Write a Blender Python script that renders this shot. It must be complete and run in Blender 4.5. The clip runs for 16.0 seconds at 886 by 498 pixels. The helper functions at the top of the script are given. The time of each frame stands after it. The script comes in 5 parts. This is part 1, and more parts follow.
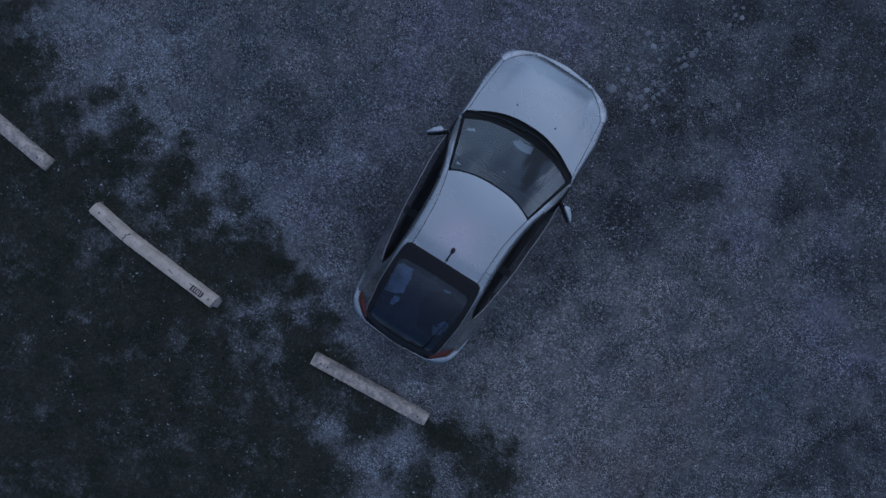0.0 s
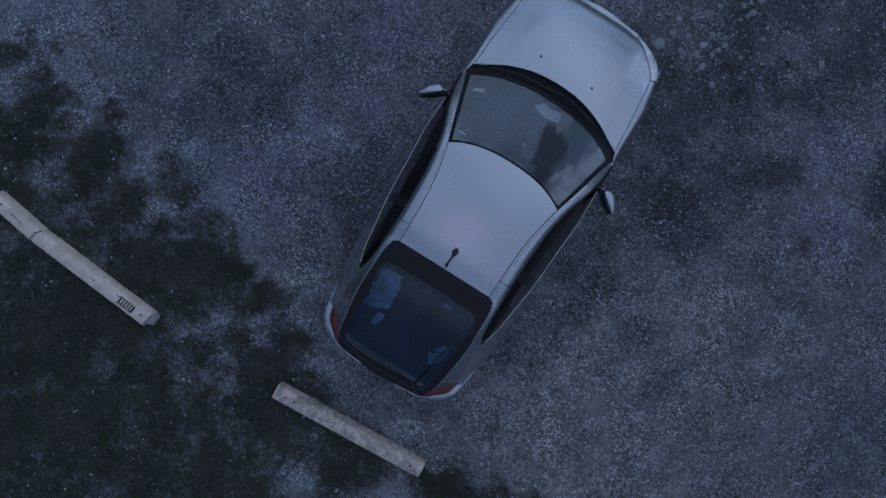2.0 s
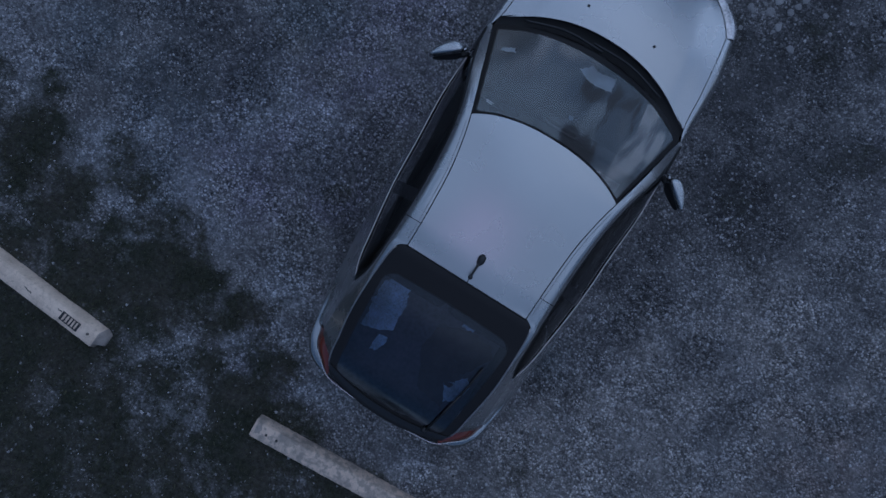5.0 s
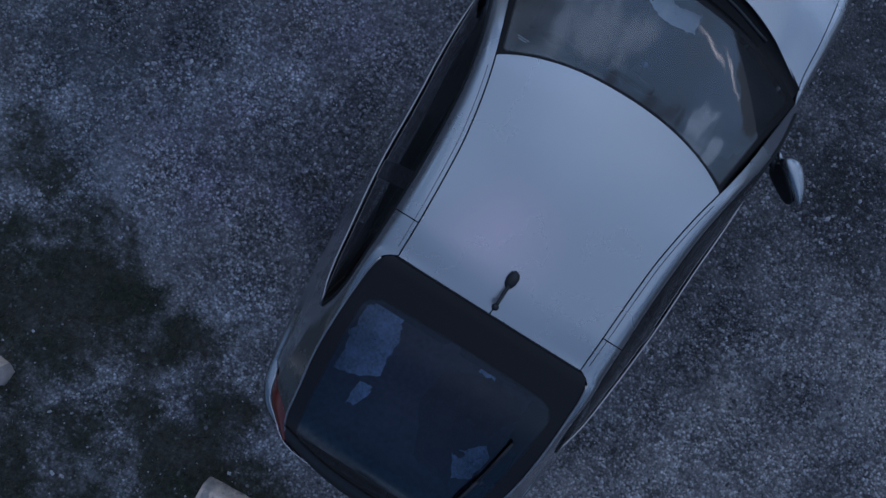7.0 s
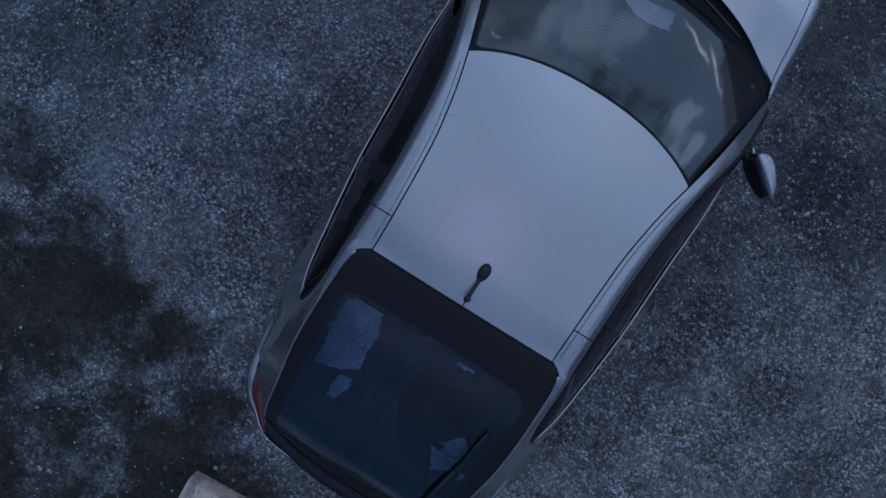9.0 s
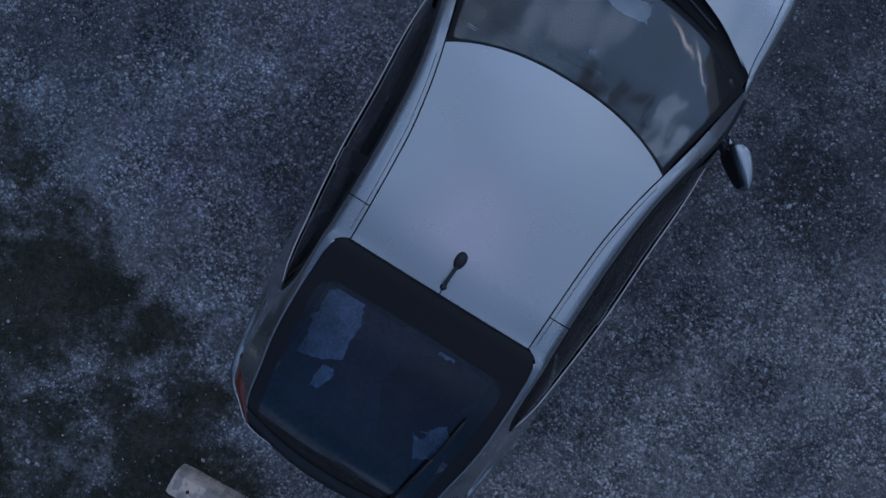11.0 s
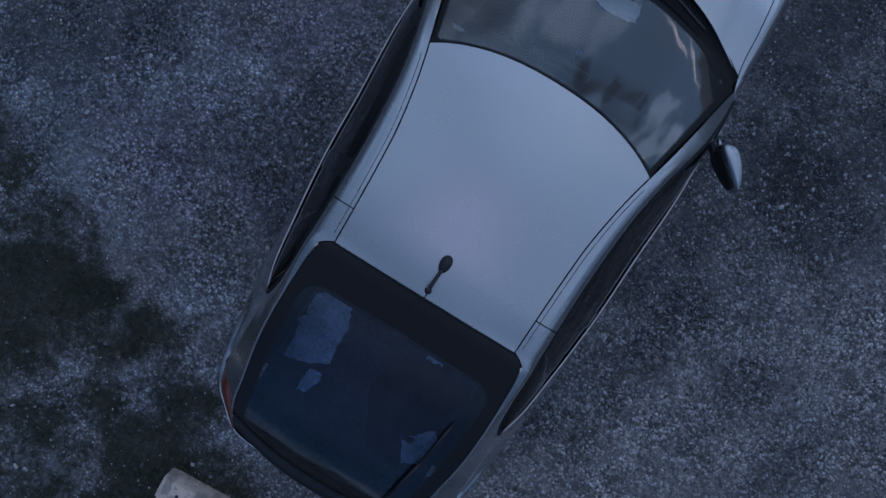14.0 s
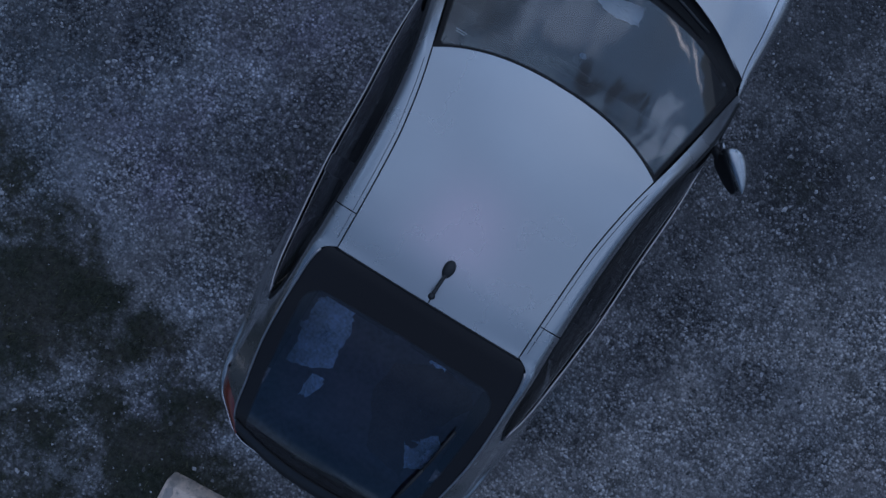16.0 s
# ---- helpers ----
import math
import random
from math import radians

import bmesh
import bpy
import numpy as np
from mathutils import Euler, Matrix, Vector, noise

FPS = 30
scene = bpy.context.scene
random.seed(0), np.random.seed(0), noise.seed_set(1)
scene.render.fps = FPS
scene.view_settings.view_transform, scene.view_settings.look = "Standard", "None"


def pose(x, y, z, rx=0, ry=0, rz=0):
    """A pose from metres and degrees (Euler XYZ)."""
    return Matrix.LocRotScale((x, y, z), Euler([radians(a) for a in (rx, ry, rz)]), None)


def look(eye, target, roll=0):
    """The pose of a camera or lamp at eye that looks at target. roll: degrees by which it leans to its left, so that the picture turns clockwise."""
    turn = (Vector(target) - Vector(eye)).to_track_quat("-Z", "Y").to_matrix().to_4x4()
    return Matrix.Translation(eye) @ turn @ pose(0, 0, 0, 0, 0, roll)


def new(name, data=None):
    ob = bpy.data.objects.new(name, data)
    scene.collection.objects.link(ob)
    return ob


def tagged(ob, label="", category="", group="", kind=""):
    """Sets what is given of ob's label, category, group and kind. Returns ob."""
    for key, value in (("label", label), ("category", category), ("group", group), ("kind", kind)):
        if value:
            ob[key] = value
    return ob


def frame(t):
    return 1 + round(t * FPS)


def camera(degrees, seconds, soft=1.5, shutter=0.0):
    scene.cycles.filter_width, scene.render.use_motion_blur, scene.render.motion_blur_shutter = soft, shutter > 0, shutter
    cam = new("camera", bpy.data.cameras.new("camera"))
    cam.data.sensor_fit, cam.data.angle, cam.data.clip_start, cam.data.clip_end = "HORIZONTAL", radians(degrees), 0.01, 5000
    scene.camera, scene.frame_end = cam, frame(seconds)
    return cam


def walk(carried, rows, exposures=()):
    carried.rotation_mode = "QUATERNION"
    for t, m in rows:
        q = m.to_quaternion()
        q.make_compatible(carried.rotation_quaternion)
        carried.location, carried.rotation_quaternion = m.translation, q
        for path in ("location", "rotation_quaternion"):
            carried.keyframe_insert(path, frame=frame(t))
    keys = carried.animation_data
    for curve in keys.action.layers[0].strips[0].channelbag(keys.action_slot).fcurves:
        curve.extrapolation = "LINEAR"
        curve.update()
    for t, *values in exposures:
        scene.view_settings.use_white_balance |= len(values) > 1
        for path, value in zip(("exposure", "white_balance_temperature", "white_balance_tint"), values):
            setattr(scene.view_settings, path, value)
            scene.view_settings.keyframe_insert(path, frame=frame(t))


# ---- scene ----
cam = camera(82.0, 16.0, 1.5, 0.6)
# seconds, place, turn
PATH = [
    (0.0, -0.1352, -0.8286, 7.1687, 0.197, -0.395, 32.242),
    (0.5, -0.125, -0.818, 6.946, 0.117, -0.372, 32.171),
    (1.0, -0.1123, -0.8041, 6.3807, 0.106, -0.294, 32.118),
    (1.5, -0.1121, -0.7848, 5.8666, 0.137, -0.218, 32.104),
    (2.0, -0.1057, -0.7961, 5.5923, 0.192, -0.129, 32.097),
    (2.5, -0.1148, -0.8406, 5.5608, 0.23, -0.107, 32.035),
    (3.0, -0.1739, -0.8639, 5.6203, 0.151, -0.139, 32.02),
    (3.5, -0.221, -0.8567, 5.4829, 0.016, -0.125, 31.966),
    (4.0, -0.2235, -0.8435, 5.1397, -0.064, -0.068, 31.905),
    (4.2, -0.2229, -0.8327, 4.9792, -0.154, -0.046, 31.948),
    (6.3, -0.2976, -0.7924, 3.8409, -0.156, 0.374, 32.1),
    (6.5, -0.2979, -0.79, 3.6518, -0.055, 0.398, 32.086),
    (7.0, -0.2897, -0.7845, 3.44, 0.032, 0.433, 32.103),
    (7.5, -0.2772, -0.7628, 3.4107, 0.107, 0.421, 32.045),
    (8.0, -0.2511, -0.7475, 3.4471, 0.094, 0.39, 32.027),
    (8.5, -0.2196, -0.7453, 3.4766, 0.039, 0.353, 31.965),
    (9.0, -0.1861, -0.7502, 3.4719, -0.006, 0.346, 31.936),
    (11.5, -0.0605, -0.7333, 3.5135, -0.075, 0.117, 31.715),
    (12.0, -0.0312, -0.7153, 3.5281, -0.095, 0.104, 31.667),
    (12.5, -0.02, -0.7047, 3.5162, -0.1, 0.088, 31.667),
    (13.0, -0.0248, -0.7056, 3.4863, -0.068, 0.07, 31.662),
    (13.5, -0.0338, -0.7031, 3.4957, -0.098, 0.071, 31.642),
    (14.0, -0.0465, -0.6996, 3.4728, -0.079, 0.045, 31.601),
    (14.5, -0.0485, -0.6949, 3.4607, -0.059, 0.017, 31.581),
    (15.0, -0.045, -0.6852, 3.4836, -0.051, 0.027, 31.569),
    (15.5, -0.0617, -0.6858, 3.4807, -0.072, 0.026, 31.549),
    (16.0, -0.0683, -0.6888, 3.4633, -0.066, 0.071, 31.501),
]
EXPOSURE, KELVIN, TINT = -0.69, 4870, 10
walk(cam, [(t, pose(*row)) for t, *row in PATH],
     exposures=[(0, EXPOSURE, KELVIN + 25, TINT), (4, EXPOSURE, KELVIN + 25, TINT), (6.5, EXPOSURE, KELVIN - 60, TINT), (16, EXPOSURE, KELVIN - 60, TINT)])

# ---------------------------------------------------------------- sky and sun
SUN_EL, SUN_AZ = 38.0, 12.0


def build_sky():
    world = bpy.data.worlds.new("dusk_sky")
    scene.world = world
    world.use_nodes = True
    nt = world.node_tree
    nt.nodes.clear()
    n, l = nt.nodes.new, nt.links.new
    out, bg = n("ShaderNodeOutputWorld"), n("ShaderNodeBackground")
    sky = n("ShaderNodeTexSky")
    sky.sky_type, sky.sun_disc = "NISHITA", False
    sky.sun_elevation, sky.sun_rotation = radians(SUN_EL), radians(SUN_AZ)
    sky.air_density, sky.dust_density, sky.ozone_density = 1.0, 0.02, 2.5
    co = n("ShaderNodeTexCoord")
    # broken cloud on a flat layer overhead
    sep = n("ShaderNodeSeparateXYZ")
    l(co.outputs["Generated"], sep.inputs[0])
    sky_up = n("ShaderNodeMath"); sky_up.operation = "MAXIMUM"; sky_up.inputs[1].default_value = 0.0
    l(sep.outputs[2], sky_up.inputs[0])
    up = n("ShaderNodeMath"); up.operation = "ADD"; up.inputs[1].default_value = 0.35
    l(sky_up.outputs[0], up.inputs[0])
    dx = n("ShaderNodeMath"); dx.operation = "DIVIDE"
    dy = n("ShaderNodeMath"); dy.operation = "DIVIDE"
    l(sep.outputs[0], dx.inputs[0]); l(up.outputs[0], dx.inputs[1])
    l(sep.outputs[1], dy.inputs[0]); l(up.outputs[0], dy.inputs[1])
    com = n("ShaderNodeCombineXYZ")
    l(dx.outputs[0], com.inputs[0]); l(dy.outputs[0], com.inputs[1])
    noi = n("ShaderNodeTexNoise")
    noi.inputs["Scale"].default_value = 1.9
    noi.inputs["Detail"].default_value = 6.0
    noi.inputs["Roughness"].default_value = 0.48
    noi.inputs["Distortion"].default_value = 0.4
    l(com.outputs[0], noi.inputs["Vector"])
    # the cloud breaks up low behind the car
    back = n("ShaderNodeMath"); back.operation = "ADD"; back.inputs[1].default_value = 0.28
    l(sep.outputs[1], back.inputs[0])
    low = n("ShaderNodeMath"); low.operation = "MINIMUM"; low.inputs[1].default_value = 0.0
    l(back.outputs[0], low.inputs[0])
    lean = n("ShaderNodeMath"); lean.operation = "MULTIPLY_ADD"
    lean.inputs[1].default_value = 0.6
    l(low.outputs[0], lean.inputs[0]); l(noi.outputs["Fac"], lean.inputs[2])
    ramp = n("ShaderNodeMapRange")
    ramp.interpolation_type = "SMOOTHSTEP"
    ramp.inputs[1].default_value, ramp.inputs[2].default_value = 0.46, 0.545
    l(lean.outputs[0], ramp.inputs[0])
    # dims the sky to a tenth at the horizon, for unseen dark surroundings
    grade = n("ShaderNodeMapRange")
    grade.inputs[1].default_value, grade.inputs[2].default_value = 0.0, 0.42
    grade.inputs[3].default_value, grade.inputs[4].default_value = 0.10, 1.0
    l(sep.outputs[2], grade.inputs[0])
    cloud = n("ShaderNodeMix"); cloud.data_type, cloud.blend_type = "RGBA", "MULTIPLY"
    cloud.inputs[0].default_value = 1.0
    cloud.inputs[6].default_value = (4.12, 4.6, 5.45, 1)
    l(grade.outputs[0], cloud.inputs[7])
    thin = n("ShaderNodeMix"); thin.data_type, thin.blend_type = "RGBA", "MULTIPLY"
    thin.inputs[0].default_value = 1.0
    dusk = n("ShaderNodeMath"); dusk.operation = "MULTIPLY"; dusk.inputs[1].default_value = 0.42
    l(grade.outputs[0], dusk.inputs[0])
    l(sky.outputs[0], thin.inputs[6]); l(dusk.outputs[0], thin.inputs[7])
    # overhead the layer is closed and even
    calm = n("ShaderNodeMapRange"); calm.interpolation_type = "SMOOTHSTEP"
    calm.inputs[1].default_value, calm.inputs[2].default_value, calm.inputs[3].default_value, calm.inputs[4].default_value = 0.36, 0.62, 0.0, 0.88
    l(sep.outputs[2], calm.inputs[0])
    veil = n("ShaderNodeMix"); veil.data_type = "FLOAT"
    l(calm.outputs[0], veil.inputs[0]); l(ramp.outputs[0], veil.inputs[2]); veil.inputs[3].default_value = 0.74
    mix = n("ShaderNodeMix"); mix.data_type = "RGBA"
    rim = n("ShaderNodeMapRange"); rim.interpolation_type = "SMOOTHSTEP"
    rim.inputs[1].default_value, rim.inputs[2].default_value, rim.inputs[3].default_value, rim.inputs[4].default_value = 0.0, 0.35, 1.0, 0.0
    l(sep.outputs[2], rim.inputs[0])
    full = n("ShaderNodeMath"); full.operation = "MAXIMUM"
    fore = n("ShaderNodeMapRange"); fore.interpolation_type = "SMOOTHSTEP"
    fore.inputs[1].default_value, fore.inputs[2].default_value, fore.inputs[3].default_value = -0.78, -0.36, 0.12
    l(sep.outputs[1], fore.inputs[0])
    clear = n("ShaderNodeMath"); clear.operation = "MULTIPLY"
    l(veil.outputs[0], clear.inputs[0]); l(fore.outputs[0], clear.inputs[1])
    l(clear.outputs[0], full.inputs[0]); l(rim.outputs[0], full.inputs[1])
    l(full.outputs[0], mix.inputs[0])
    l(thin.outputs[2], mix.inputs[6])
    # cloud brightens round the veiled sun
    aim = n("ShaderNodeVectorMath"); aim.operation = "DOT_PRODUCT"
    aim.inputs[1].default_value = (math.sin(radians(SUN_AZ)) * math.cos(radians(SUN_EL)), math.cos(radians(SUN_AZ)) * math.cos(radians(SUN_EL)), math.sin(radians(SUN_EL)))
    l(co.outputs["Generated"], aim.inputs[0])
    near = n("ShaderNodeMath"); near.operation = "MAXIMUM"; near.inputs[1].default_value = 0.0
    l(aim.outputs["Value"], near.inputs[0])
    halo = n("ShaderNodeMath"); halo.operation = "POWER"; halo.inputs[1].default_value = 9.0
    l(near.outputs[0], halo.inputs[0])
    gain = n("ShaderNodeMath"); gain.operation = "MULTIPLY_ADD"; gain.inputs[1].default_value, gain.inputs[2].default_value = 0.9, 1.05
    l(halo.outputs[0], gain.inputs[0])
    bright = n("ShaderNodeMix"); bright.data_type, bright.blend_type = "RGBA", "MULTIPLY"
    bright.inputs[0].default_value = 1.0
    l(cloud.outputs[2], bright.inputs[6]); l(gain.outputs[0], bright.inputs[7])
    # dark bellies and light rims
    fold = n("ShaderNodeTexNoise")
    fold.inputs["Scale"].default_value, fold.inputs["Detail"].default_value, fold.inputs["Distortion"].default_value = 2.3, 4.0, 0.3
    l(com.outputs[0], fold.inputs["Vector"])
    deep = n("ShaderNodeMapRange")
    deep.inputs[1].default_value, deep.inputs[2].default_value, deep.inputs[3].default_value, deep.inputs[4].default_value = 0.38, 0.60, 0.30, 1.5
    l(fold.outputs["Fac"], deep.inputs[0])
    shaped = n("ShaderNodeMix"); shaped.data_type, shaped.blend_type = "RGBA", "MULTIPLY"
    shaped.inputs[0].default_value = 1.0
    even = n("ShaderNodeMix"); even.data_type = "FLOAT"
    l(calm.outputs[0], even.inputs[0]); l(deep.outputs[0], even.inputs[2]); even.inputs[3].default_value = 1.0
    l(bright.outputs[2], shaped.inputs[6]); l(even.outputs[0], shaped.inputs[7])
    l(shaped.outputs[2], mix.inputs[7])
    # thin spot in the layer straight overhead
    top = n("ShaderNodeMath"); top.operation = "POWER"; top.inputs[1].default_value = 100.0
    l(sky_up.outputs[0], top.inputs[0])
    whole = n("ShaderNodeMix"); whole.data_type, whole.blend_type = "RGBA", "MULTIPLY"
    whole.inputs[0].default_value = 1.0
    blush = n("ShaderNodeMix"); blush.data_type = "RGBA"
    blush.inputs[6].default_value, blush.inputs[7].default_value = (1.0, 1.0, 1.0, 1), (2.10, 1.45, 1.54, 1)
    l(top.outputs[0], blush.inputs[0])
    l(mix.outputs[2], whole.inputs[6]); l(blush.outputs[2], whole.inputs[7])
    # low clouds ahead of the car: a dark ragged one between brighter banks, a warm gleam on the skyline
    stir = n("ShaderNodeTexNoise")
    stir.inputs["Scale"].default_value, stir.inputs["Detail"].default_value, stir.inputs["Roughness"].default_value = 9.0, 6.0, 0.6
    l(co.outputs["Generated"], stir.inputs["Vector"])
    centre = n("ShaderNodeVectorMath"); centre.operation = "SUBTRACT"; centre.inputs[1].default_value = (0.5, 0.5, 0.5)
    l(stir.outputs["Color"], centre.inputs[0])
    push = n("ShaderNodeVectorMath"); push.operation = "SCALE"; push.inputs["Scale"].default_value = 0.26
    l(centre.outputs[0], push.inputs[0])
    bent = n("ShaderNodeVectorMath"); bent.operation = "ADD"
    l(co.outputs["Generated"], bent.inputs[0]); l(push.outputs[0], bent.inputs[1])

    def bank(shapes, stretch=(1, 1, 1), by=None):
        """Soft ragged masses of cloud at the given directions and sizes."""
        last = None
        for at, inner, outer in shapes:
            away = n("ShaderNodeVectorMath"); away.operation = "SUBTRACT"; away.inputs[1].default_value = at
            l((by or bent).outputs[0], away.inputs[0])
            flat = n("ShaderNodeVectorMath"); flat.operation = "MULTIPLY"; flat.inputs[1].default_value = stretch
            l(away.outputs[0], flat.inputs[0])
            far = n("ShaderNodeVectorMath"); far.operation = "LENGTH"
            l(flat.outputs[0], far.inputs[0])
            fade = n("ShaderNodeMapRange"); fade.interpolation_type = "SMOOTHSTEP"
            for k, v in zip((1, 2, 3, 4), (inner, outer, 1.0, 0.0)):
                fade.inputs[k].default_value = v
            l(far.outputs["Value"], fade.inputs[0])
            if last is not None:
                most = n("ShaderNodeMath"); most.operation = "MAXIMUM"
                l(last, most.inputs[0]); l(fade.outputs[0], most.inputs[1])
                last = most.outputs[0]
            else:
                last = fade.outputs[0]
        return last

    def lay(under, mask, colour, kind="MIX"):
        x = n("ShaderNodeMix"); x.data_type, x.blend_type = "RGBA", kind
        l(mask, x.inputs[0]); l(under, x.inputs[6]); x.inputs[7].default_value = (*colour, 1)
        return x.outputs[2]

    little = n("ShaderNodeVectorMath"); little.operation = "SCALE"; little.inputs["Scale"].default_value = 0.05
    l(centre.outputs[0], little.inputs[0])
    calm_way = n("ShaderNodeVectorMath"); calm_way.operation = "ADD"
    l(co.outputs["Generated"], calm_way.inputs[0]); l(little.outputs[0], calm_way.inputs[1])
    glow = lay(whole.outputs[2], bank([((0.22, 0.70, 0.67), 0.10, 0.54)], (1, 1, 1), calm_way), (0.93, 0.86, 0.79), "MULTIPLY")
    half = n("ShaderNodeVectorMath"); half.operation = "SCALE"; half.inputs["Scale"].default_value = 0.14
    l(centre.outputs[0], half.inputs[0])
    half_bent = n("ShaderNodeVectorMath"); half_bent.operation = "ADD"
    l(co.outputs["Generated"], half_bent.inputs[0]); l(half.outputs[0], half_bent.inputs[1])
    ahead = lay(glow, bank([((0.05, 0.97, 0.20), 0.10, 0.45), ((0.40, 0.91, 0.08), 0.10, 0.30)]), (1.75, 2.50, 3.6))
    ahead = lay(ahead, bank([((-0.30, 0.90, 0.32), 0.06, 0.18), ((-0.15, 0.935, 0.32), 0.06, 0.18), ((0.02, 0.94, 0.32), 0.05, 0.14), ((0.16, 0.94, 0.28), 0.02, 0.10)], (1, 1, 1.3)), (3.8, 4.7, 5.8))
    ahead = lay(ahead, bank([((-0.17, 0.97, 0.165), 0.03, 0.12), ((-0.05, 0.985, 0.155), 0.04, 0.12), ((0.06, 0.985, 0.145), 0.02, 0.09)], (1, 1, 1.5)), (5.3, 5.7, 6.6))
    ahead = lay(ahead, bank([((0.42, 0.88, 0.22), 0.04, 0.075), ((0.40, 0.85, 0.33), 0.03, 0.07), ((0.39, 0.91, 0.13), 0.02, 0.055), ((0.47, 0.875, 0.13), 0.02, 0.05)]), (7.4, 8.0, 9.2))
    # the higher dark cloud, then the lower and more ragged one
    ahead = lay(ahead, bank([((0.13, 0.935, 0.335), 0.035, 0.055), ((0.19, 0.93, 0.315), 0.035, 0.055), ((0.24, 0.925, 0.305), 0.025, 0.045), ((0.20, 0.915, 0.36), 0.035, 0.055), ((0.23, 0.90, 0.385), 0.025, 0.05)], (1, 1, 1), half_bent), (0.18, 0.34, 0.66))
    ahead = lay(ahead, bank([((0.305, 0.885, 0.355), 0.012, 0.035), ((0.34, 0.89, 0.31), 0.018, 0.045), ((0.40, 0.875, 0.27), 0.018, 0.045)], (1, 1, 1), half_bent), (7.6, 8.1, 9.2))
    ahead = lay(ahead, bank([((0.10, 0.97, 0.222), 0.020, 0.055), ((0.18, 0.96, 0.210), 0.025, 0.055), ((0.26, 0.945, 0.200), 0.020, 0.050), ((0.33, 0.925, 0.195), 0.010, 0.040)], (1, 1, 1.25)), (0.30, 0.46, 0.75))
    ahead = lay(ahead, bank([((0.27, 0.961, 0.046), 0.006, 0.036), ((0.37, 0.929, 0.032), 0.006, 0.036)], (0.36, 0.36, 7.0), calm_way), (17.0, 13.6, 11.6))
    # dark tree line on the skyline
    ahead = lay(ahead, bank([((0.44, 0.90, -0.03), 0.045, 0.060), ((0.52, 0.85, -0.03), 0.045, 0.060), ((0.33, 0.94, -0.045), 0.045, 0.060), ((0.60, 0.80, -0.03), 0.045, 0.060)], (0.4, 0.4, 1.0)), (0.25, 0.30, 0.36))
    l(ahead, bg.inputs[0])
    bg.inputs[1].default_value = 0.14
    l(bg.outputs[0], out.inputs[0])


build_sky()
sun = new("sun", bpy.data.lights.new("sun", "SUN"))
sun.data.energy, sun.data.angle, sun.data.color = 0.5, radians(120), (1.0, 0.95, 0.92)
_a, _e = radians(SUN_AZ), radians(SUN_EL)
sun.matrix_world = look((40 * math.sin(_a) * math.cos(_e), 40 * math.cos(_a) * math.cos(_e), 40 * math.sin(_e)), (0, 0, 0))


# ---------------------------------------------------------------- materials
def material(name):
    m = bpy.data.materials.new(name)
    m.use_nodes = True
    nt = m.node_tree
    bsdf = nt.nodes["Principled BSDF"]
    return m, nt, bsdf


def put(bsdf, **kw):
    names = {"base": "Base Color", "rough": "Roughness", "metal": "Metallic", "coat": "Coat Weight", "coat_rough": "Coat Roughness",
             "spec": "Specular IOR Level", "ior": "IOR", "trans": "Transmission Weight", "sheen": "Sheen Weight"}
    for key, v in kw.items():
        bsdf.inputs[names[key]].default_value = (*v, 1) if isinstance(v, tuple) else v


def grainy(name, base, rough=0.6, amount=0.25, scale=40, bump=0.3, depth=0.002, fine=6.0, **kw):
    """A surface whose colour varies at two scales, with fine relief."""
    m, nt, b = material(name)
    put(b, base=base, rough=rough, **kw)
    n, l = nt.nodes.new, nt.links.new
    co = n("ShaderNodeTexCoord")
    a, c = n("ShaderNodeTexNoise"), n("ShaderNodeTexNoise")
    a.inputs["Scale"].default_value, c.inputs["Scale"].default_value = scale, scale * fine
    a.inputs["Detail"].default_value = 4
    l(co.outputs["Object"], a.inputs["Vector"]); l(co.outputs["Object"], c.inputs["Vector"])
    add = n("ShaderNodeMath"); add.operation = "ADD"
    l(a.outputs["Fac"], add.inputs[0]); l(c.outputs["Fac"], add.inputs[1])
    ramp = n("ShaderNodeMapRange")
    ramp.inputs[1].default_value, ramp.inputs[2].default_value = 0.7, 1.3
    ramp.inputs[3].default_value, ramp.inputs[4].default_value = 1 - amount, 1 + amount
    l(add.outputs[0], ramp.inputs[0])
    mul = n("ShaderNodeMix"); mul.data_type = "RGBA"; mul.blend_type = "MULTIPLY"; mul.inputs[0].default_value = 1
    mul.inputs[6].default_value = (*base, 1)
    l(ramp.outputs[0], mul.inputs[7])
    l(mul.outputs[2], b.inputs["Base Color"])
    bu = n("ShaderNodeBump")
    bu.inputs["Strength"].default_value, bu.inputs["Distance"].default_value = bump, depth
    l(c.outputs["Fac"], bu.inputs["Height"])
    l(bu.outputs[0], b.inputs["Normal"])
    return m


